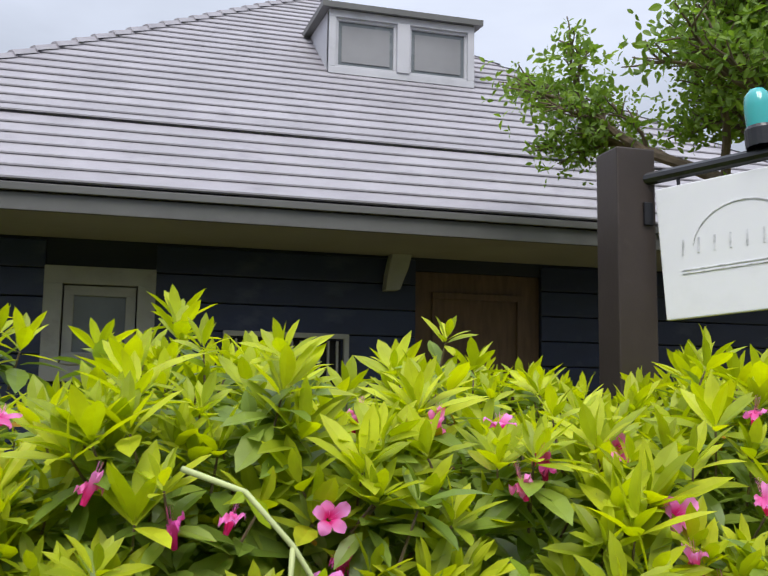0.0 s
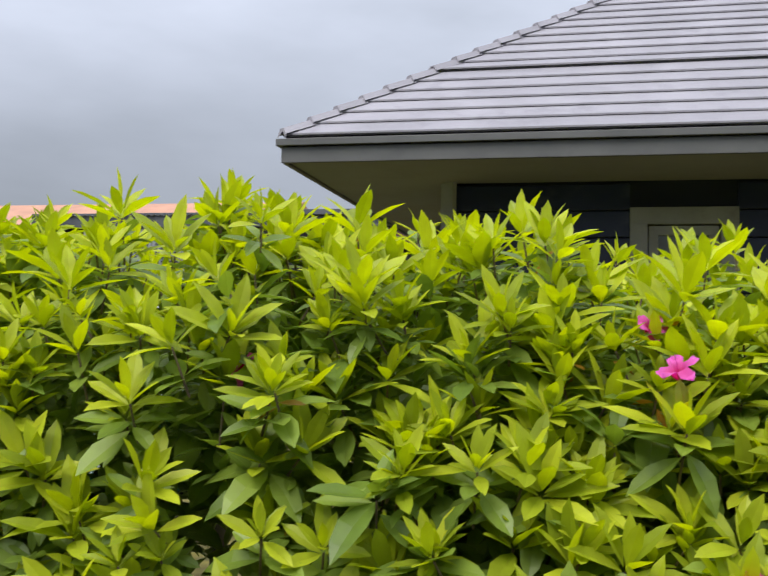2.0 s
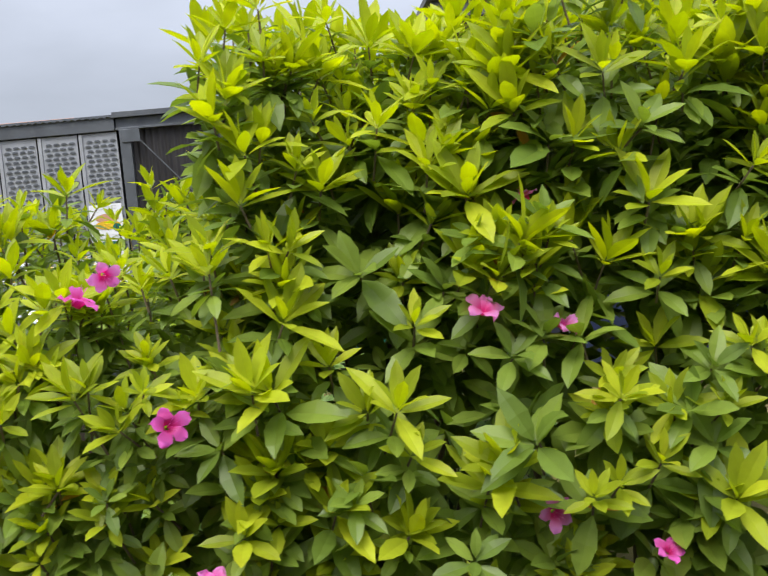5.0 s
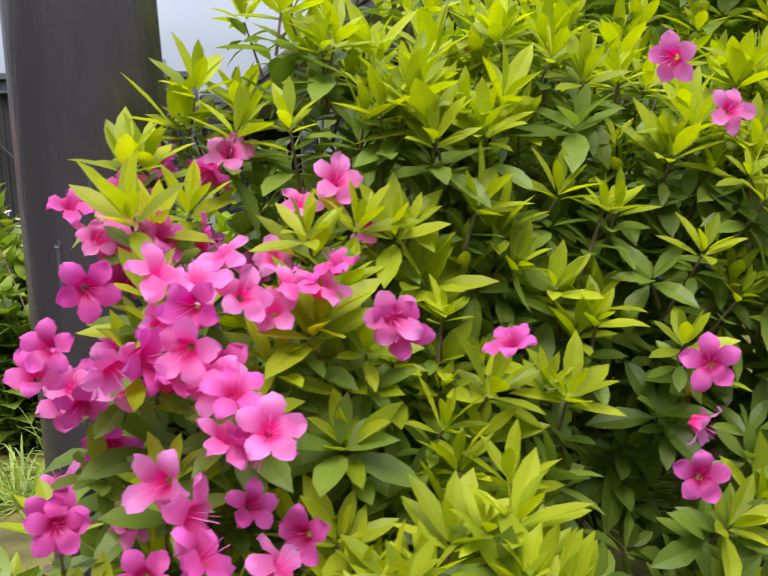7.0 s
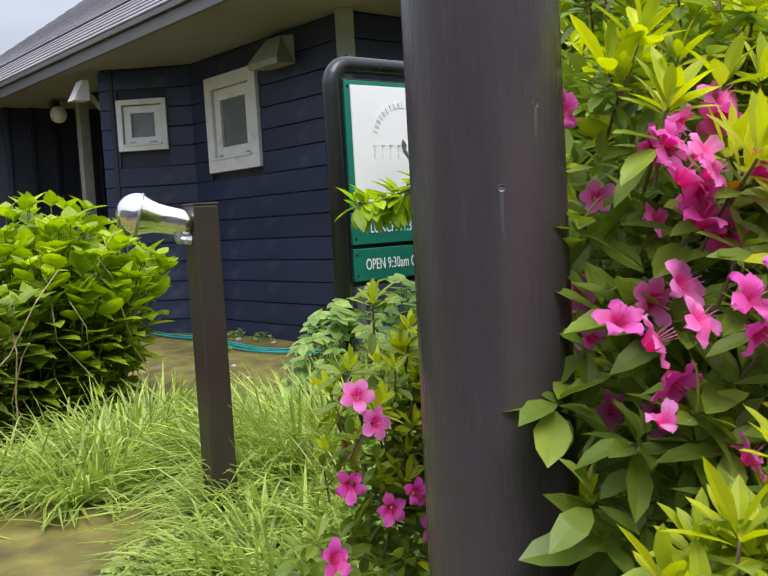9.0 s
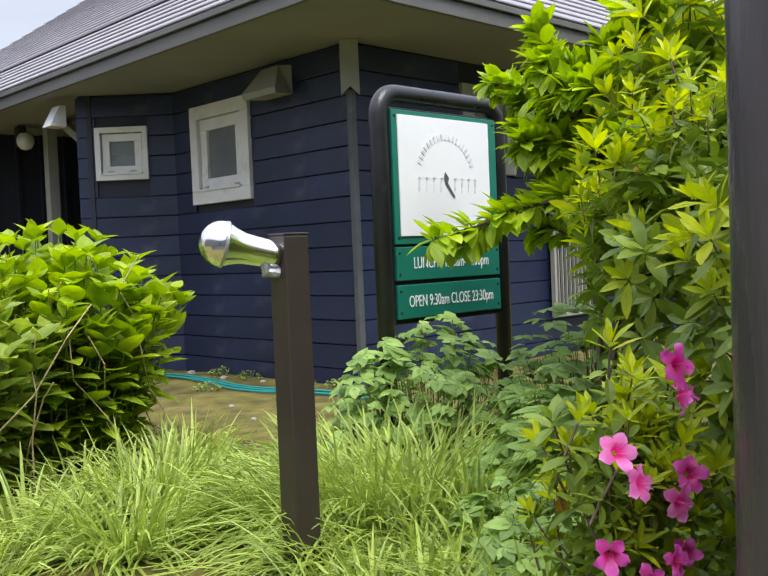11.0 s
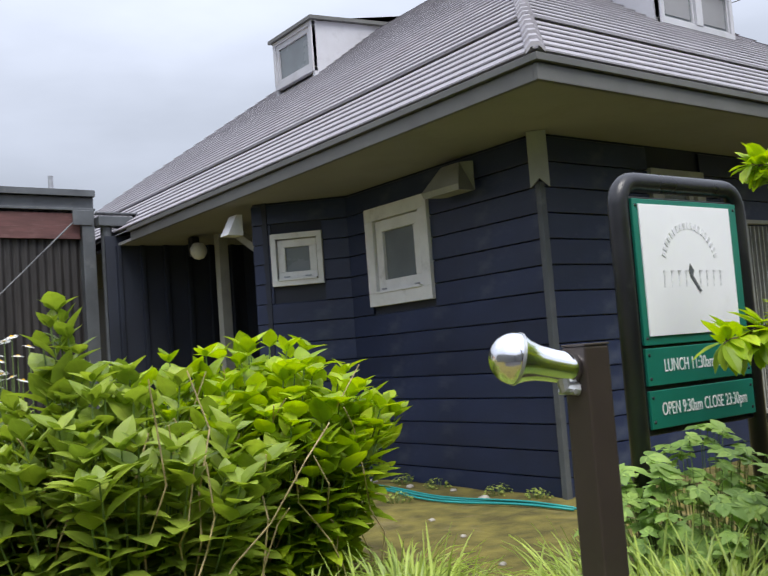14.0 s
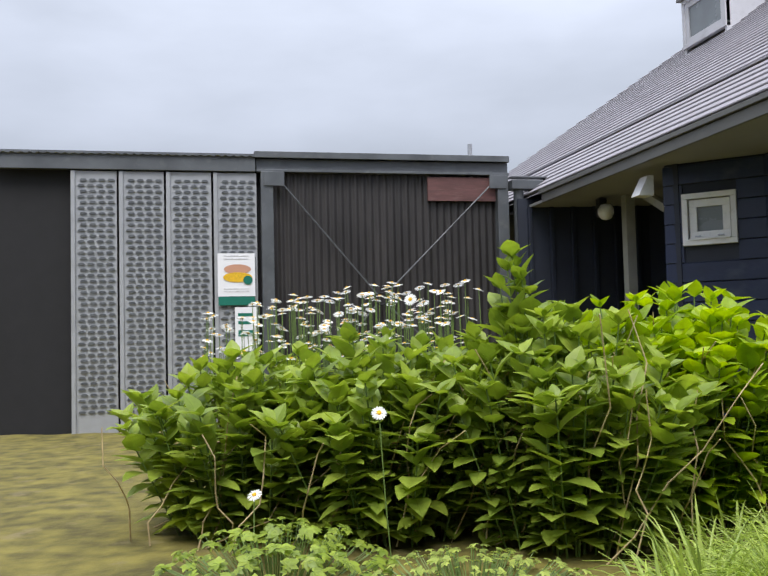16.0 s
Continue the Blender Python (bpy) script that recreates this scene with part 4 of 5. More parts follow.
# timber edging of the bed beside the lane
sleepers = [((-3.62, -3.95), (-3.0, -4.42)), ((-4.55, -2.72), (-3.66, -3.92))]
for a, b in sleepers:
    a, b = Vector((*a, 0)), Vector((*b, 0))
    d = (b - a).normalized()
    bm = box(bmesh.new(), 0, (b - a).length, -0.06, 0.06, 0.45, 0.74, 0.012)
    bmesh.ops.transform(bm, matrix=Matrix.Translation(a + Vector((d.y, -d.x, 0)) * -0.1) @ Matrix.Rotation(math.atan2(d.y, d.x), 4, "Z"), verts=bm.verts)
    tagged(link("timber_sleeper", bm, M_TIMBER), "weathered grey timber sleeper edging the bed", "sleeper", "bed edging")


# azalea hedge, one shrub after another
def azalea_flower_mesh(deep, rng):
    """A five-petalled open trumpet, about 70 mm across, facing +z."""
    verts, faces = [], []
    for p in range(5):
        a0 = p * 2 * math.pi / 5 + rng.uniform(-0.08, 0.08)
        base = len(verts)
        curl = rng.uniform(0.3, 1.05)
        long = rng.uniform(0.88, 1.12)
        for t, wd, z in ((0.0, 0.42, 0.0), (0.3, 0.66, 0.6), (0.6, 0.82, 0.9 * curl), (0.84, 0.58, 0.96 * curl), (1.0, 0.08, 0.84 * curl)):
            for s in (-1, -0.4, 0.4, 1):
                r = 0.004 + 0.038 * t * long
                w = 0.0185 * wd * s + rng.uniform(-0.0012, 0.0012) * t
                zz = 0.034 * z + 0.007 * (abs(s) - 0.5) * t * (1 if p % 2 else -0.4) + rng.uniform(-0.006, 0.006) * t
                ca, sa = math.cos(a0), math.sin(a0)
                verts.append((r * ca - w * sa, r * sa + w * ca, zz))
        for i in range(4):
            for j in range(3):
                k = base + i * 4 + j
                faces.append((k, k + 1, k + 5, k + 4))
    for k in range(6):  # stamens curving out of the throat
        a0 = k * 1.05 + rng.uniform(-0.2, 0.2)
        lean, base = rng.uniform(0.008, 0.014), len(verts)
        for t in (0.0, 0.5, 1.0):
            for s in (-1, 1):
                verts.append((lean * t * math.cos(a0) + s * 0.0006 * math.sin(a0), lean * t * math.sin(a0) - s * 0.0006 * math.cos(a0), 0.044 * t))
        faces += [(base, base + 1, base + 3, base + 2), (base + 2, base + 3, base + 5, base + 4)]
    me = bpy.data.meshes.new("flower")
    me.from_pydata(verts, [], faces)
    me.materials.append(L_PETAL_DEEP if deep else L_PETAL)
    me.shade_smooth()
    return me


flower_rng = np.random.default_rng(11)
FLOWERS = [azalea_flower_mesh(i % 2 == 1, flower_rng) for i in range(9)]


def bush_bulge(x, y, z, seed):
    return noise.noise(Vector((x * 2.3 + seed, y * 2.3, z * 2.3))) * 0.5 + noise.noise(Vector((x * 5.5, y * 5.5 + seed, z * 5.5))) * 0.3


def azalea(x0, x1, seed, blooms, centre=(-3.62, 1.12), half=(0.84, 1.12), dense=1.0, leaf=0.09, label="clipped azalea shrub with lime new shoots", back=0.0, buds=0.0):
    """One shrub of the hedge from x0 to x1: a rounded cross-section covered with leaf rosettes."""
    rng = np.random.default_rng(seed)
    top = thing("azalea_shrub", label, "shrub", ((x0 + x1) / 2, centre[0], 0.7), "azalea hedge")
    n = int(dense * 600 * (x1 - x0))
    u = rng.uniform(x0 - 0.06, x1 + 0.06, n)
    depth = np.abs(rng.normal(0, 0.06, n))
    face = rng.uniform(0, 1, n) < 0.55
    th = rng.uniform(radians(42), radians(158), n)
    hz = rng.uniform(-0.42, 0.9, n)
    nz = np.where(face, np.sign(hz) * np.abs(hz) ** (1 / 0.72), np.sin(th))
    ny = np.where(face, -np.sqrt(np.clip(1 - nz * nz, 0, 1)), -np.cos(th))
    sh = lambda v: np.sign(v) * np.abs(v) ** 0.72
    at = np.stack([u, centre[0] + half[0] * sh(ny), centre[1] + half[1] * sh(nz)], 1)
    for i in range(n):
        k = bush_bulge(*at[i], 0.0) * 0.2 - depth[i]
        at[i, 1] += ny[i] * k
        at[i, 2] += nz[i] * k
    ax = np.stack([rng.normal(0, 0.3, n), ny * 0.75 + rng.normal(0, 0.22, n), np.maximum(nz, 0) * 0.8 + 0.75], 1)
    keep = (at[:, 2] > 0.5) & (at[:, 1] < back + 1.35 * (at[:, 0] - x0))
    at, ax, depth, nz = at[keep], unit(ax[keep]), depth[keep], nz[keep]
    if back:  # leafy slanting end of the row
        m = 120
        ex = rng.uniform(x0 + 0.1, x0 + 0.6, m)
        end = np.stack([ex, back + 1.35 * (ex - x0) + rng.normal(0, 0.03, m), rng.uniform(0.6, centre[1] + half[1] * 0.78, m)], 1)
        at = np.concatenate([at, end])
        ax = unit(np.concatenate([ax, np.array([-0.6, 0.25, 0.6]) + rng.normal(0, 0.25, (m, 3))]))
        depth, nz = np.concatenate([depth, np.full(m, 0.03)]), np.concatenate([nz, np.full(m, 0.2)])
    fresh = rng.uniform(0, 1, len(at)) < np.clip(0.52 + 0.9 * nz - depth * 4, 0.12, 0.97)
    tall = fresh & (nz > 0.75) & (rng.uniform(0, 1, len(at)) < 0.08)
    at[tall, 2] += rng.uniform(0.03, 0.13, tall.sum())
    foliage("young_leaves", whorls(rng, at[fresh], ax[fresh], 9, leaf, 0.33, (14, 74), ELLIPTIC, 0.1), L_LIME, top)
    foliage("old_leaves", whorls(rng, at[~fresh], ax[~fresh], 8, leaf, 0.4, (30, 92), ELLIPTIC, 0.16), L_AZALEA, top)
    under = at[fresh] - ax[fresh] * rng.uniform(0.03, 0.06, (fresh.sum(), 1))
    foliage("under_leaves", whorls(rng, under, ax[fresh], 6, leaf * 0.95, 0.42, (60, 118), ELLIPTIC, 0.2), L_AZALEA, top)
    deep = at - ax * rng.uniform(0.1, 0.26, (len(at), 1))
    foliage("inner_leaves", whorls(rng, deep, ax, 7, leaf, 0.44, (40, 110), ELLIPTIC, 0.2), L_AZALEA, top)
    core = at - ax * rng.uniform(0.24, 0.42, (len(at), 1)) + rng.normal(0, 0.04, at.shape)
    foliage("core_leaves", whorls(rng, core, ax, 6, leaf * 1.1, 0.5, (40, 120), ELLIPTIC, 0.2), L_AZALEA, top)
    pick = rng.uniform(0, 1, len(at)) < 0.05
    foliage("yellowed_leaves", whorls(rng, at[pick] - ax[pick] * 0.03, ax[pick], 2, 0.04, 0.45, (80, 125), ELLIPTIC, 0.3), L_OLD, top)
    tips = at - ax * 0.012
    root = at - ax * rng.uniform(0.05, 0.12, (len(at), 1)) + rng.normal(0, 0.008, at.shape)
    v, f = stems(np.stack([root, tips], 1), 0.0024, 5)
    raw("twig", v.tolist(), f.tolist(), M_BARK, top, kind="stuff")
    bm = bmesh.new()
    for i in range(int(7 * (x1 - x0)) + 1):
        p = Vector((rng.uniform(x0 + 0.08, x1 - 0.08), centre[0] + rng.uniform(-0.2, 0.3) * half[0], 0.5))
        pts = [p]
        for j in range(4):
            p = p + Vector((rng.normal(0, 0.05), rng.normal(0, 0.06) * half[0], rng.uniform(0.13, 0.21) * half[1]))
            pts.append(p)
        tube(bm, pts, 0.009, 6, 0.004)
    tagged(part("branch", bm, M_BARK, top), kind="stuff")
    for bx, by, bz, tilt in blooms:
        ob = new("flower", FLOWERS[rng.integers(9)])
        attach(ob, top)
        closed = rng.uniform() < buds
        if closed:  # a bud just opening, upright on its shoot
            d = Vector((rng.normal(0, 0.25), -0.15 + rng.normal(0, 0.25), 1)).normalized()
            size = Matrix.Diagonal((0.42, 0.42, 1.25, 1))
        else:
            d = Vector((rng.normal(-0.1, 0.6), -0.85 + rng.normal(0, 0.4), 0.25 + rng.normal(0, 0.5) + tilt)).normalized()
            size = Matrix.Scale(rng.uniform(0.56, 0.8), 4)
        ob.matrix_basis = Matrix.Translation((bx, by, bz)) @ d.to_track_quat("Z", "Y").to_matrix().to_4x4() @ Matrix.Rotation(rng.uniform(0, 6.28), 4, "Z") @ size
    return top


def face_y(z, centre=(-3.62, 1.12), half=(0.84, 1.12)):
    """Depth of the hedge's face at a height."""
    s = min(max((z - centre[1]) / half[1], -1), 0.999)
    nz = abs(s) ** (1 / 0.72)
    return centre[0] - half[0] * max(1 - nz * nz, 0) ** 0.36


def scatter(rng, count, x0, x1, z0, z1, out=0.03):
    spots = []
    for _ in range(count):
        x, z = rng.uniform(x0, x1), rng.uniform(z0, z1)
        spots.append((x, face_y(z) - out + rng.uniform(0, 0.07), z, 0.1))
    return spots


b_rng = np.random.default_rng(3)
thick = scatter(b_rng, 16, -2.4, -1.8, 1.2, 2.0, 0.06)
CLUSTERS = [(-2.76, -4.15, 1.76), (-2.87, -4.12, 1.75), (-2.86, -4.22, 1.69), (-2.82, -4.24, 1.66), (-2.72, -4.22, 1.70), (-2.63, -4.22, 1.71), (-2.76, -4.35, 1.64),
            (-2.70, -4.36, 1.63), (-2.94, -4.34, 1.60), (-2.91, -4.36, 1.58), (-2.87, -4.38, 1.61), (-2.85, -4.40, 1.58), (-2.82, -4.42, 1.58), (-2.81, -4.46, 1.54),
            (-2.83, -4.46, 1.50), (-2.90, -4.46, 1.47), (-2.97, -4.40, 1.47), (-2.96, -4.20, 1.44), (-2.96, -4.22, 1.54), (-2.96, -4.28, 1.57), (-2.68, -4.40, 1.59),
            (-2.87, -4.46, 1.42), (-2.82, -4.46, 1.41)]
for k, (cx, cy, cz) in enumerate(CLUSTERS):
    for _ in range(4 if k in (2, 6, 10, 12, 13) else 2):
        thick.append((cx - 0.035 + b_rng.normal(0, 0.022), cy - 0.05 + b_rng.normal(0, 0.02), cz + b_rng.normal(0, 0.022), 0.1))
thick += [(b_rng.uniform(-2.8, -2.35), -4.5 + b_rng.uniform(-0.03, 0.05), b_rng.uniform(1.2, 1.7), 0.1) for _ in range(5)]
thick += [(b_rng.uniform(-2.86, -2.72), b_rng.uniform(-4.1, -3.95), b_rng.uniform(1.3, 1.85), 0.1) for _ in range(10)]
thick += [(b_rng.uniform(-2.99, -2.86), b_rng.uniform(-4.34, -4.16), b_rng.uniform(1.35, 1.76), 0.1) for _ in range(12)]
azalea(-2.86, -1.7, 21, thick, half=(0.8, 0.95), leaf=0.07, label="azalea shrub covered with pink flowers beside the pole", back=-4.12)
azalea(-1.75, -0.5, 22, scatter(b_rng, 9, -1.75, -0.6, 1.2, 2.0, 0.0), half=(0.84, 1.3))
azalea(-0.5, 0.7, 23, scatter(b_rng, 7, -0.5, 0.7, 1.3, 2.15, 0.0), half=(0.84, 1.21))
azalea(0.7, 1.9, 24, scatter(b_rng, 20, 0.8, 1.9, 1.75, 2.16, 0.05), half=(0.84, 1.14), buds=0.4)
azalea(1.9, 3.3, 25, scatter(b_rng, 38, 1.7, 3.2, 1.82, 2.19, 0.06), half=(0.84, 1.12), buds=0.55, label="azalea shrub with lime shoots and pink flowers")
azalea(3.3, 4.6, 26, scatter(b_rng, 9, 3.3, 4.5, 1.5, 2.0, 0.02), dense=0.7)
left_blooms = [(-2.78, -3.68, 1.5, 0.1), (-2.8, -3.7, 1.46, 0.1), (-2.94, -3.68, 1.4, 0.1), (-2.93, -3.7, 1.36, 0.1), (-2.96, -3.68, 1.27, 0.2), (-2.9, -3.7, 1.22, 0.1), (-2.87, -3.72, 1.24, 0.1),
               (-2.78, -3.68, 1.3, 0.1), (-3.01, -3.68, 1.16, 0.1), (-2.71, -3.66, 1.44, 0.1), (-2.71, -3.66, 1.2, 0.1), (-2.81, -3.7, 1.17, 0.1), (-2.74, -3.68, 1.33, 0.1)]
azalea(-2.82, -2.64, 27, left_blooms, (-3.58, 0.88), (0.12, 0.6), 0.9, 0.05, "small azalea with pink flowers behind the pole")
azalea(-3.1, -2.6, 28, [(-3.16, -4.55, 1.4, 0.3), (-3.12, -4.58, 1.38, 0.1), (-3.07, -4.58, 1.4, 0.2), (-3.0, -4.61, 1.36, 0.1), (-2.95, -4.62, 1.38, 0.2), (-2.86, -4.61, 1.34, 0.2), (-2.8, -4.6, 1.37, 0.2)],
       (-4.42, 0.93), (0.16, 0.45), 1.5, 0.065, "low azalea sprays with pink flowers before the pole")


# hydrangea: upright stalks with pairs of broad toothed leaves
def hydrangea(at, radius, height, seed, count, label, mat=L_HYDRA, tall=()):
    rng = np.random.default_rng(seed)
    top = thing("hydrangea_bush", label, "shrub", (*at, BED), "hydrangea bushes")
    n = count
    ang, rr = rng.uniform(0, 6.28, n), radius * np.sqrt(rng.uniform(0, 1, n))
    h = height * (0.8 + 0.3 * rng.uniform(0, 1, n)) * (1 - 0.35 * (rr / radius) ** 2.5)
    foot = np.stack([at[0] + rr * np.cos(ang) * 0.55, at[1] + rr * np.sin(ang) * 0.55, np.full(n, BED - 0.05)], 1)
    tip = np.stack([at[0] + rr * np.cos(ang) + rng.normal(0, 0.03, n), at[1] + rr * np.sin(ang) + rng.normal(0, 0.03, n), BED + h], 1)
    for k, spot in enumerate(tall):
        tip[k] = spot
        foot[k, :2] = (spot[0] + at[0]) / 2, (spot[1] + at[1]) / 2
    pos, way, nor, size = [], [], [], []
    for i in range(n):
        out = unit(np.array([tip[i, 0] - at[0], tip[i, 1] - at[1], 0.25]))
        for j, f in enumerate(np.linspace(0.16, 1.0, 10)):
            p = foot[i] + (tip[i] - foot[i]) * f
            a0 = rng.uniform(0, 6.28)
            pair = 2 if f < 0.95 else 4
            for k in range(pair):
                a = a0 + k * 2 * math.pi / pair
                lean = radians(rng.uniform(28, 75) if f > 0.8 else rng.uniform(60, 105))
                w = np.array([math.cos(a) * math.sin(lean), math.sin(a) * math.sin(lean), math.cos(lean)]) + out * 0.35
                pos.append(p)
                way.append(w)
                nor.append([-math.cos(a) * math.cos(lean), -math.sin(a) * math.cos(lean), math.sin(lean) + 0.25])
                size.append(rng.uniform(0.075, 0.17) * (0.75 if f > 0.95 else 1))
    size = np.array(size)
    foliage("leaves", leaves(np.array(pos), np.array(way), np.array(nor), size, size * 0.66, OVATE, rng.uniform(0.0, 0.4, len(size)), 0.22), mat, top)
    v, f = stems(np.stack([foot, tip], 1), 0.0045, 5)
    raw("stalk", v.tolist(), f.tolist(), M_STEM, top, kind="stuff")
    bm = bmesh.new()
    for i in range(int(count * 0.28)):
        a, r0 = rng.uniform(0, 6.28), radius * rng.uniform(0.3, 0.95)
        p = Vector((at[0] + r0 * math.cos(a), at[1] + r0 * math.sin(a), BED))
        pts = [p]
        sway = Vector((rng.normal(0, 0.035) - 0.03 * math.cos(a), rng.normal(-0.015, 0.03), 0))
        for j in range(5):
            p = p + sway + Vector((rng.normal(0, 0.03), rng.normal(-0.02, 0.03), height * rng.uniform(0.06, 0.24)))
            pts.append(p)
        tube(bm, pts, 0.0038, 5, 0.0025)
    tagged(part("dry_stalk", bm, M_STALK, top), kind="stuff")
    return top


hydrangea((-2.3, -0.35), 0.62, 0.95, 41, 140, "lime-green leafy hydrangea bush with dry stalks", L_HYDRA_LIME)
hydrangea((-2.95, -0.6), 0.58, 0.9, 42, 125, "leafy green hydrangea bush with broken dry stalks", tall=((-3.14, -0.55, 2.0), (-3.11, -0.52, 1.96), (-3.17, -0.57, 1.94), (-3.12, -0.6, 1.9), (-3.18, -0.5, 1.87), (-3.08, -0.58, 1.84)))
hydrangea((-3.6, -0.15), 0.62, 0.8, 43, 120, "lower leafy hydrangea bush beside daisies")
hydrangea((-4.2, 0.1), 0.62, 0.74, 44, 100, "lower leafy hydrangea bush beside daisies")


# shrub with arching leafy shoots beside the sign
def arching_shrub(at, seed, label):
    rng = np.random.default_rng(seed)
    top = thing("leafy_shrub", label, "shrub", (*at, BED))
    bm = bmesh.new()
    pos, way, nor, size = [], [], [], []

    def shoot(p, d, length, r, level):
        pts = [p.copy()]
        steps = 7
        for j in range(steps):
            d = (d + Vector((rng.normal(0, 0.12), rng.normal(0, 0.12), rng.normal(0.02, 0.08) - 0.05 * level))).normalized()
            p = p + d * length / steps
            pts.append(p.copy())
            if level and (j > 0 or level > 1):
                for _ in range(4):
                    a = rng.uniform(0, 6.28)
                    side = d.orthogonal().normalized()
                    side = side * math.cos(a) + d.cross(side) * math.sin(a)
                    w = (side * 0.9 + d * 0.6 + Vector((0, 0, 0.1))).normalized()
                    pos.append(p)
                    way.append(w)
                    nor.append(Vector((0, 0, 1)) + side * -0.3)
                    size.append(rng.uniform(0.06, 0.108))
            if level < 2 and j > (3 if level == 0 else 1):
                for _ in range(3 if level == 0 else 1):
                    nd = (d + Vector((rng.normal(0, 0.75), rng.normal(0, 0.75), rng.uniform(-0.2, 0.4)))).normalized()
                    shoot(p.copy(), nd, length * rng.uniform(0.16, 0.27), r * 0.5, level + 1)
        tube(bm, pts, r, 6, r * 0.45)

    for i in range(12):
        a = i * 2.4
        d = Vector((0.13 * math.cos(a) + 0.09, 0.13 * math.sin(a) - 0.1, 1)).normalized()
        shoot(Vector((at[0] + 0.06 * math.cos(a), at[1] + 0.06 * math.sin(a), BED - 0.05)), d, rng.uniform(1.2, 1.46), 0.011, 0)
    shoot(Vector((at[0], at[1], BED + 1.05)), Vector((-0.645, 0.764, 0.02)).normalized(), 0.54, 0.007, 1)
    tagged(part("branch", bm, M_BARK, top), kind="stuff")
    size = np.array(size)
    foliage("leaves", leaves(np.array(pos), np.array(way), np.array(nor), size, size * 0.45, ELLIPTIC, rng.uniform(0, 0.3, len(size)), 0.25), L_SHRUB, top)
    return top


arching_shrub((-1.42, -2.76), 51, "bright green shrub with arching leafy shoots beside the sign")


# strap grass clumps
def grass_clump(at, radius, blades, reach, seed, group="strap grass clumps"):
    rng = np.random.default_rng(seed)
    a = rng.uniform(0, 6.28, blades)
    r = radius * np.sqrt(rng.uniform(0, 1, blades))
    base = np.stack([at[0] + r * np.cos(a), at[1] + r * np.sin(a), np.full(blades, ground_z(*at) - 0.02)], 1)
    lean = np.radians(rng.uniform(12, 72, blades))
    a2 = a + rng.normal(0, 0.5, blades)
    length = reach * rng.uniform(0.6, 1.15, blades)
    seg = 5
    d = np.stack([np.cos(a2) * np.sin(lean), np.sin(a2) * np.sin(lean), np.cos(lean)], 1)
    side = unit(np.cross(d, np.array([[0, 0, 1.0]])))
    w = rng.uniform(0.0035, 0.0065, blades)
    verts, faces = [], []
    t = np.linspace(0, 1, seg + 1)
    bend = rng.uniform(0.25, 0.7, blades)
    mid = base[:, None] + d[:, None] * (t * length[:, None])[..., None]
    mid[..., 2] -= bend[:, None] * length[:, None] * t**2.2
    mid[..., 2] = np.maximum(mid[..., 2], base[:, None, 2] + 0.03)
    prof = np.array([0.8, 1, 1, 0.85, 0.55, 0.05])
    lft = mid - side[:, None] * (w[:, None] * prof)[..., None]
    rgt = mid + side[:, None] * (w[:, None] * prof)[..., None]
    mid2 = mid + np.array([0, 0, -0.0025])
    v = np.stack([lft, mid2, rgt], 2).reshape(-1, 3)
    f = []
    for i in range(seg):
        for j in range(2):
            k = i * 3 + j
            f.append((k, k + 1, k + 4, k + 3))
    f = (np.array(f)[None] + (np.arange(blades) * (seg + 1) * 3)[:, None, None]).reshape(-1, 4)
    top = raw("strap_grass", v.tolist(), f.tolist(), L_GRASS, None, kind="stuff")
    return tagged(top, "clump of arching strap-leaved grass in the bed", "grass", group)


for i, (x, y, r, nbl, ln) in enumerate(((-2.05, -2.3, 0.26, 900, 0.62), (-1.75, -1.9, 0.24, 700, 0.48), (-2.1, -2.8, 0.26, 800, 0.46), (-2.3, -3.1, 0.24, 700, 0.42), (-1.92, -2.5, 0.24, 800, 0.62),
                                         (-2.35, -1.45, 0.2, 520, 0.46), (-2.1, -1.15, 0.16, 300, 0.42), (-2.65, -1.75, 0.2, 420, 0.42), (-2.85, -1.5, 0.14, 160, 0.42), (-2.45, -1.05, 0.12, 110, 0.4), (-3.1, -1.75, 0.12, 110, 0.4), (-1.85, -0.8, 0.09, 110, 0.36), (-2.7, -2.9, 0.16, 260, 0.36), (-2.35, -2.65, 0.24, 700, 0.46), (-2.2, -2.0, 0.2, 420, 0.44), (-2.62, -3.0, 0.18, 360, 0.36))):
    grass_clump((x, y), r, nbl, ln, 60 + i)


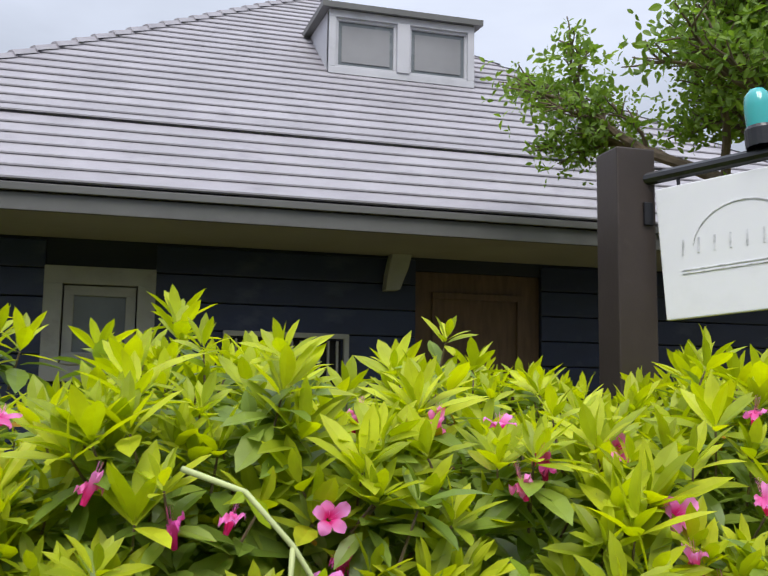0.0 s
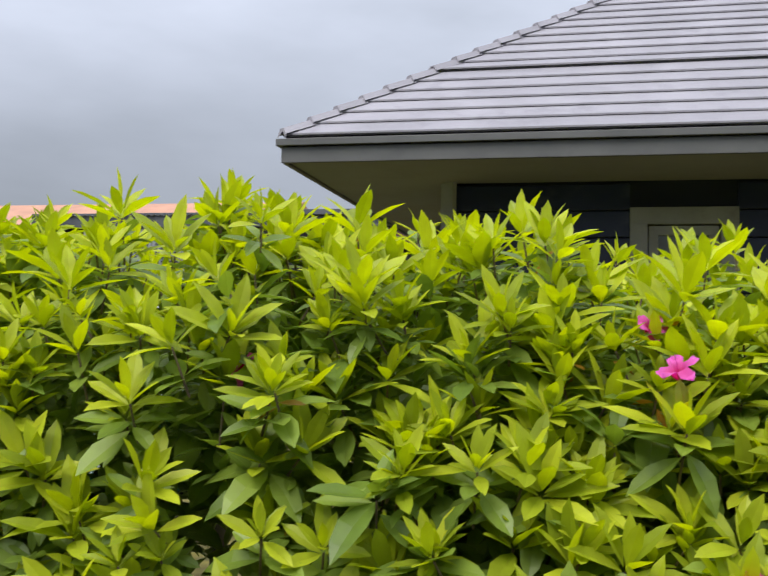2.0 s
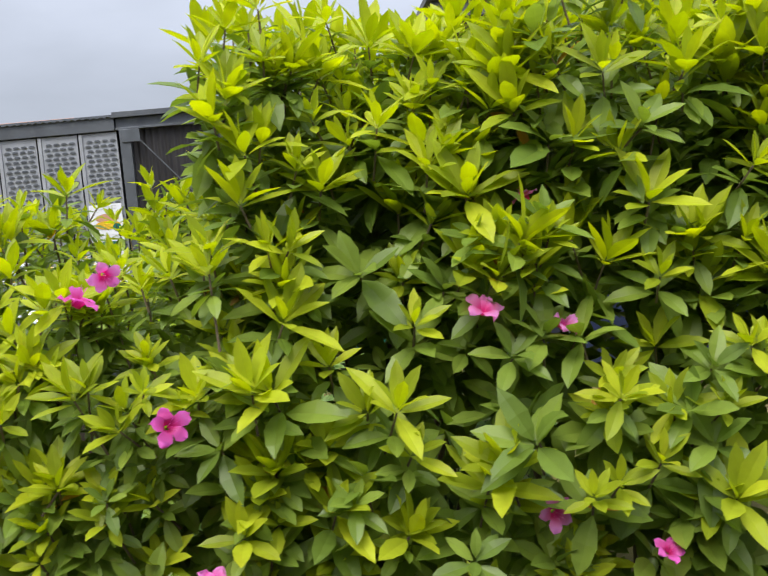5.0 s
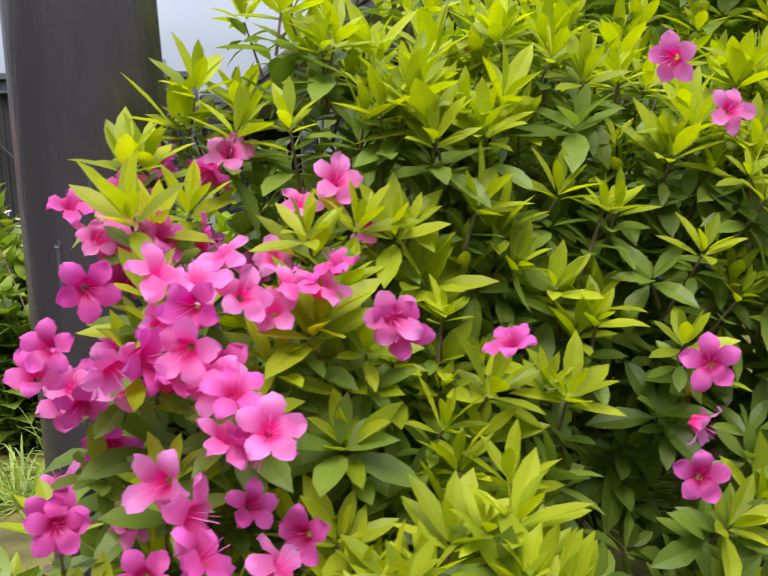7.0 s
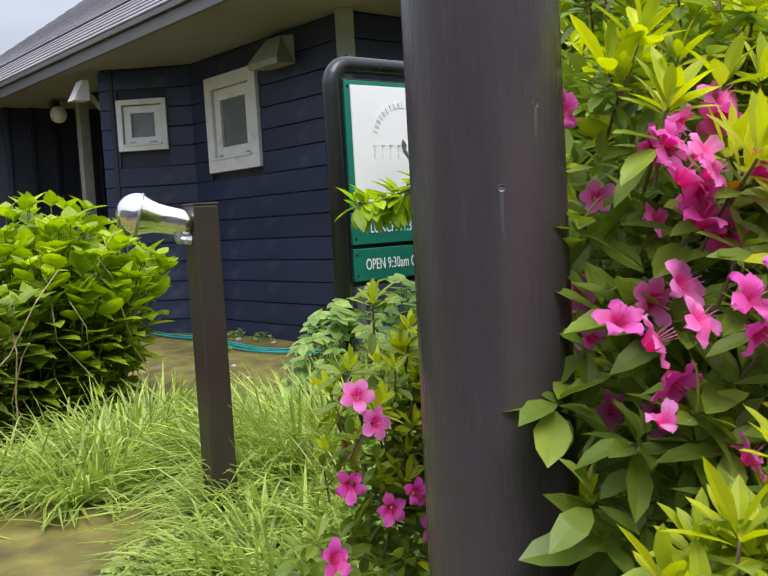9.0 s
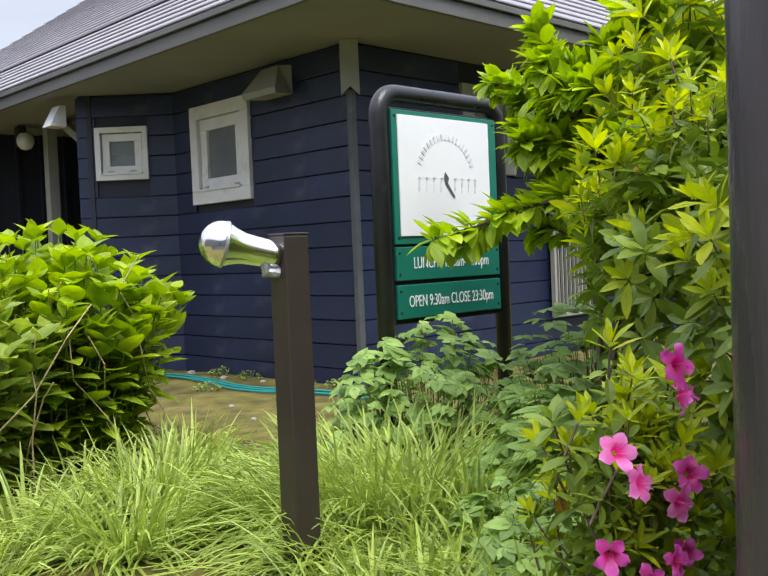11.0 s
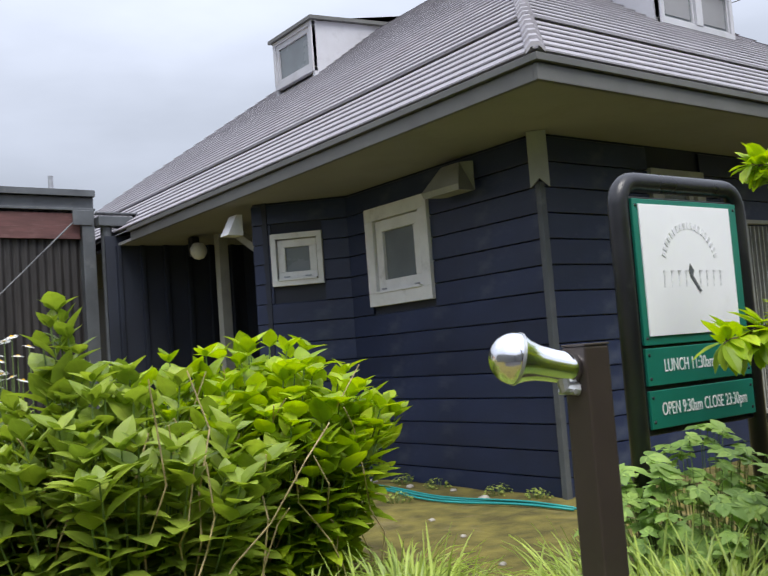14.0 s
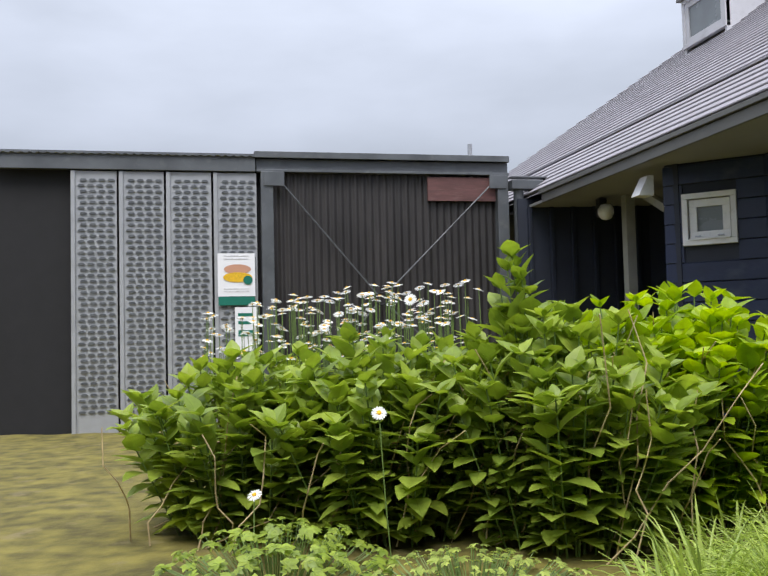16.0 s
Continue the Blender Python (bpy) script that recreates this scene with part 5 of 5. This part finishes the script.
# lobed groundcover
def lobed_plant(at, radius, height, count, seed, mat, size, label, nm="lobed_groundcover"):
    rng = np.random.default_rng(seed)
    a = rng.uniform(0, 6.28, count)
    r = radius * np.sqrt(rng.uniform(0, 1, count))
    z = BED + height * np.sqrt(np.clip(1 - (r / radius) ** 2, 0, 1)) * rng.uniform(0.55, 1.08, count)
    p = np.stack([at[0] + r * np.cos(a), at[1] + r * np.sin(a), z], 1)
    out = np.stack([np.cos(a), np.sin(a), 0 * a], 1) * (0.3 + 0.6 * r[:, None] / radius) + rng.normal(0, 0.35, (count, 3))
    nor = unit(out * 0.5 + np.array([0, -0.2, 1.0]))
    heading = unit(np.cross(nor, rng.normal(0, 1, (count, 3))))
    s = size * rng.uniform(0.6, 1.3, count)
    vs, fs, off = [], [], 0
    for turn, k in ((0, 1.0), (52, 0.82), (-52, 0.82), (105, 0.6), (-105, 0.6)):
        ca, sa = math.cos(radians(turn)), math.sin(radians(turn))
        side = np.cross(nor, heading)
        w = heading * ca + side * sa
        v, f = leaves(p, w, nor, s * k, s * k * 0.62, OVATE, rng.uniform(0.1, 0.35, count), 0.12)
        vs.append(v)
        fs.append(f + off)
        off += len(v)
    top = thing(nm, label, "plant", (*at, BED))
    raw("leaves", np.concatenate(vs).tolist(), np.concatenate(fs).tolist(), mat, top, kind="stuff")
    foot = np.stack([at[0] + r * np.cos(a) * 0.5, at[1] + r * np.sin(a) * 0.5, np.full(count, BED - 0.03)], 1)
    v, f = stems(np.stack([foot, p], 1), 0.0022, 4)
    raw("stalk", v.tolist(), f.tolist(), M_STEM, top, kind="stuff")
    return top


lobed_plant((-1.5, -2.0), 0.42, 0.62, 280, 71, L_MALLOW, 0.07, "lobed green groundcover under the sign")
lobed_plant((-1.2, -2.55), 0.45, 0.66, 280, 72, L_MALLOW, 0.075, "lobed green groundcover under the shrub")
lobed_plant((-1.68, -2.75), 0.34, 0.44, 200, 73, L_MALLOW, 0.085, "broad lobed groundcover beside the shrub")
lobed_plant((-2.15, -3.0), 0.3, 0.3, 150, 78, L_MALLOW, 0.06, "low lobed groundcover in the bed")
lobed_plant((-2.45, -3.35), 0.32, 0.2, 220, 74, L_WEED, 0.03, "low pale weeds at the bed's edge", "weeds")
lobed_plant((-2.75, -2.75), 0.26, 0.1, 160, 75, L_WEED, 0.025, "low pale weeds at the bed's edge", "weeds")
lobed_plant((-3.6, -1.3), 0.45, 0.14, 260, 76, L_WEED, 0.026, "low pale weeds before the hydrangeas", "weeds")
lobed_plant((-4.2, -0.9), 0.45, 0.2, 220, 77, L_HYDRA, 0.04, "low leafy weeds before the hydrangeas", "weeds")


# daisies
def daisy_mesh():
    verts, faces = [], []
    for p in range(17):
        a = p * 2 * math.pi / 17
        k = len(verts)
        for t, w in ((0.25, 0.35), (0.6, 1.0), (0.9, 0.9), (1.0, 0.3)):
            for s in (-1, 1):
                r = 0.029 * t
                verts.append((r * math.cos(a) - s * w * 0.0038 * math.sin(a), r * math.sin(a) + s * w * 0.0038 * math.cos(a), 0.002 * (p % 2) - 0.004 * t * t))
        for i in range(3):
            faces.append((k + 2 * i, k + 2 * i + 1, k + 2 * i + 3, k + 2 * i + 2))
    me = bpy.data.meshes.new("petals")
    me.from_pydata(verts, [], faces)
    me.materials.append(L_DAISY)
    bm = turned(bmesh.new(), [(0.0095, -0.001), (0.0088, 0.003), (0.005, 0.0055), (0, 0.006)], seg=12)
    disc = bpy.data.meshes.new("disc")
    bm.to_mesh(disc)
    bm.free()
    disc.materials.append(M_YOLK)
    return me, disc


PETALS, DISC = daisy_mesh()


def daisy(x, y, z, rng, face=(0, 0, 1)):
    top = thing("daisy", "white daisy with a yellow centre on a thin stem", "flower", (x, y, BED), "daisies by the shed")
    lean = Vector((rng.normal(0, 0.03), rng.normal(0, 0.03), 0))
    part("stem", tube(bmesh.new(), [(x - lean.x, y - lean.y, BED - 0.02), (x - lean.x * 0.4, y - lean.y * 0.4, (BED + z) / 2), (x, y, z)], 0.0022, 5), M_STEM, top)
    d = (Vector(face) + Vector((rng.normal(0, 0.22), rng.normal(0, 0.22), 0))).normalized()
    m = Matrix.Translation((x, y, z)) @ d.to_track_quat("Z", "Y").to_matrix().to_4x4() @ Matrix.Rotation(rng.uniform(0, 6), 4, "Z")
    for nm, me in (("petals", PETALS), ("disc", DISC)):
        ob = new(nm, me)
        attach(ob, top)
        ob.matrix_basis = m


d_rng = np.random.default_rng(9)
for _ in range(270):
    x = d_rng.uniform(-4.45, -3.0)
    y = d_rng.uniform(0.2, 0.95)
    daisy(x, y, BED + 1.0 + d_rng.uniform(-0.2, 0.17) - 0.16 * max(0, -3.5 - x), d_rng)
daisy(-3.53, -0.3, 1.84, d_rng, (-0.2, -0.9, 0.4))
daisy(-3.82, -0.95, 1.4, d_rng, (-0.2, -0.8, 0.6))
daisy(-4.26, -0.75, 1.1, d_rng, (-0.2, -0.3, 0.9))
for i, (x, y) in enumerate(((-0.1, 0.5), (-0.12, 1.1), (-0.1, 1.5), (-0.1, 0.15), (-0.6, 0.9), (0.3, -0.15), (0.7, -0.18))):
    lobed_plant((x, y), 0.1, 0.07, 40, 90 + i, L_WEED, 0.016, "small weeds along the wall foot", "weeds")
grass_clump((-1.5, -2.75), 0.24, 600, 0.42, 99)
grass_clump((-2.55, -3.25), 0.2, 420, 0.34, 100)

BX, BY, BT, TREE_AT = 3.0, -2.95, 2.96, (4.5, -2.5)


# hanging name board on a square post, with a teal lamp above
board = thing("hanging_sign", "white name board hung from a dark square post with teal lamp", "sign", (BX, BY, 0.7))
part("post", box(bmesh.new(), BX - 0.065, BX + 0.065, BY - 0.065, BY + 0.065, 0.5, BT, 0.006), M_POST, board)
m_b = Matrix.Translation((BX, BY, 0)) @ Matrix.Rotation(radians(-55), 4, "Z") @ Matrix.Translation((0, 0, BT)) @ Matrix.Rotation(radians(-4), 4, "Y") @ Matrix.Translation((0, 0, -BT))


def hung(name, bm, mat, label="", smooth=False):
    bmesh.ops.transform(bm, matrix=m_b, verts=bm.verts)
    return part(name, bm, mat, board, label, smooth)


hung("rod", tube(bmesh.new(), [(0.05, 0, BT - 0.1), (0.78, 0, BT - 0.1)], 0.02, 10), M_BLACK)
hung("panel", box(bmesh.new(), 0.09, 0.62, -0.012, 0.012, BT - 0.54, BT - 0.14, 0.004), M_BOARD)
bm = bmesh.new()
for a in np.linspace(15, 165, 40):
    x, z = 0.34 + 0.15 * math.cos(radians(a)), BT - 0.35 + 0.13 * math.sin(radians(a))
    prism(bm, [(-0.008, -0.0015), (0.008, -0.0015), (0.008, 0.0015), (-0.008, 0.0015)], Matrix.Translation((x, -0.0145, z)) @ Matrix.Rotation(radians(90 - a), 4, "Y"), 0.002)
for x in np.linspace(0.16, 0.53, 9):
    prism(bm, [(-0.004, -0.022), (0.002, -0.022), (0.006, 0.022), (0.0, 0.022)], Matrix.Translation((x, -0.0145, BT - 0.33)), 0.002)
for z in (BT - 0.4, BT - 0.41):
    prism(bm, [(0.15, z), (0.54, z), (0.54, z + 0.003), (0.15, z + 0.003)], Matrix.Translation((0, -0.0145, 0)), 0.002)
hung("emblem", bm, M_INK)
for x in (0.16, 0.56):
    hung("hook", tube(bmesh.new(), [(x, 0, BT - 0.1), (x, 0, BT - 0.165)], 0.006, 6), M_BLACK)
part("latch", box(bmesh.new(), BX + 0.02, BX + 0.05, BY - 0.075, BY - 0.066, BT - 0.24, BT - 0.17, 0.002), M_BLACK, board)
m_l = Matrix.Translation((0.41, 0, BT - 0.08))
hung("lamp_base", turned(bmesh.new(), [(0.045, 0), (0.045, 0.05), (0.04, 0.06), (0, 0.06)], m_l, 20), M_BLACK)
hung("lamp_glass", turned(bmesh.new(), [(0.038, 0.06), (0.04, 0.12), (0.036, 0.15), (0.022, 0.17), (0, 0.176)], m_l, 24), M_TEAL, "teal lamp glass", True)


# tree over the hedge's end
def tree(at, seed, label):
    rng = np.random.default_rng(seed)
    top = thing("tree", label, "tree", (*at, BED))
    bm = bmesh.new()
    spots, ways = [], []

    def limb(p, d, length, r, level):
        pts = [p.copy()]
        for j in range(6):
            d = (d + Vector((rng.normal(0, 0.13), rng.normal(0, 0.13), rng.normal(0.0, 0.1)))).normalized()
            p = p + d * length / 6
            pts.append(p.copy())
            if level >= 2:
                for _ in range(1):
                    spots.append(p + Vector((rng.normal(0, 0.06), rng.normal(0, 0.06), rng.normal(0, 0.05))))
                    ways.append(d + Vector((rng.normal(0, 0.6), rng.normal(0, 0.6), rng.normal(0, 0.4))))
            if level < 3 and j >= 2:
                for _ in range(2 if level else 1):
                    limb(p.copy(), (d + Vector((rng.normal(0, 0.6), rng.normal(0, 0.6), rng.uniform(-0.35, 0.35)))).normalized(), length * rng.uniform(0.38, 0.58), r * 0.5, level + 1)
        tube(bm, pts, r, 7, r * 0.5)

    base = Vector((at[0], at[1], BED - 0.1))
    tube(bm, [base, base + Vector((0.02, 0.03, 1.0)), base + Vector((-0.02, 0.0, 2.0))], 0.1, 12, 0.075)
    for dv, ln in (((-0.75, -0.1, 0.85), 1.15), ((0.3, 0.5, 0.8), 1.4), ((0.6, -0.4, 0.7), 1.4), ((-0.3, 0.3, 0.95), 1.5), ((0.1, -0.5, 0.9), 1.35), ((-0.3, 0.6, 0.6), 1.2), ((0.8, 0.2, 0.4), 1.3)):
        limb(base + Vector((-0.02, 0, 1.95)), Vector(dv).normalized(), ln, 0.045, 0)
    part("trunk", bm, M_BARK, top)
    foliage("crown", whorls(rng, np.array(spots), np.array(ways), 3, 0.042, 0.5, (25, 100), ELLIPTIC, 0.25, 0.35), L_TREE, top)
    return top


tree(TREE_AT, 81, "young broad-leaved tree spreading over the hedge")

# neighbouring house with an orange roof, and overhead cables
nb = thing("neighbour_house", "distant cream house with an orange tiled roof", "house", (-18, 24, 0))
part("wall", box(bmesh.new(), -26, -9.9, 23, 31, 0, 5.0), M_PLASTER, nb)
bm = bmesh.new()
prism(bm, [(22.2, 4.9), (22.2, 5.1), (27, 7.0), (31.8, 5.1), (31.8, 4.9)], Matrix.Translation((-9.4, 0, 0)) @ Matrix.Rotation(math.pi / 2, 4, "Z"), 17.2)
part("roof", bm, M_ORANGE, nb)
for x in (-24, -20, -16, -12.5):
    win = part("window", frame_ring(bmesh.new(), x, x + 1.6, 1.6, 2.9, 0.08, 22.95, 23.02), M_WHITE, nb)
    part("pane", box(bmesh.new(), x + 0.08, x + 1.52, 22.97, 22.99, 1.68, 2.82), M_FROST, win)
wires = thing("overhead_cables", "thin black overhead power cables against the sky", "cable", (20, 10, 6))
for (a, b, sag, r) in (((14.0, 12.0, 9.6), (30, 2.0, 16.0), 0.2, 0.012), ((14.0, 12.2, 9.2), (30, 2.6, 15.0), 0.2, 0.012), ((12.0, 14.0, 8.6), (34, 4.0, 12.2), 0.3, 0.016), ((12.0, 14.0, 8.2), (34, 5.0, 11.2), 0.3, 0.01)):
    a, b = Vector(a), Vector(b)
    pts = [a.lerp(b, t) - Vector((0, 0, sag * 4 * t * (1 - t))) for t in np.linspace(0, 1, 14)]
    part("cable", tube(bmesh.new(), pts, r, 5), M_CABLE, wires)

# pale tendril of a climber lying over the azaleas
vine = thing("climbing_vine", "pale green twining vine tendril over the azalea shoots", "vine", (1.75, -4.5, 2.0))
VINE = [(1.6, -4.46, 2.12), (1.66, -4.5, 2.1), (1.705, -4.52, 2.05), (1.73, -4.53, 2.01), (1.76, -4.53, 1.985), (1.83, -4.53, 1.998), (1.9, -4.53, 1.985), (1.97, -4.52, 2.0)]
part("tendril", tube(bmesh.new(), VINE, 0.0035, 6, 0.002), M_VINE, vine, smooth=True)
part("tendril", tube(bmesh.new(), [VINE[2], (1.70, -4.53, 2.0), (1.69, -4.53, 1.96), (1.7, -4.53, 1.9)], 0.003, 6, 0.0015), M_VINE, vine, smooth=True)
v_rng = np.random.default_rng(13)
at = np.array(VINE)[[1, 3, 5, 7]]
foliage("vine_leaf", whorls(v_rng, at, v_rng.normal(0, 0.4, at.shape) + np.array([0, -0.5, 0.3]), 2, 0.05, 0.35, (40, 90), LANCE, 0.2), L_SHRUB, vine)

# utility pole that carries the cables
pole_far = thing("utility_pole", "grey concrete utility pole carrying overhead cables", "utility pole", (30, 2.4, 0))
part("shaft", turned(bmesh.new(), [(0.2, 0.0), (0.13, 16.6), (0.0, 16.6)], Matrix.Translation((30, 2.4, 0)), 16), M_BLOCK, pole_far, smooth=True)
for z in (16.0, 15.0):
    part("crossarm", box(bmesh.new(), 29.93, 30.07, 1.4, 3.6, z - 0.06, z + 0.04, 0.01), M_GALV, pole_far)
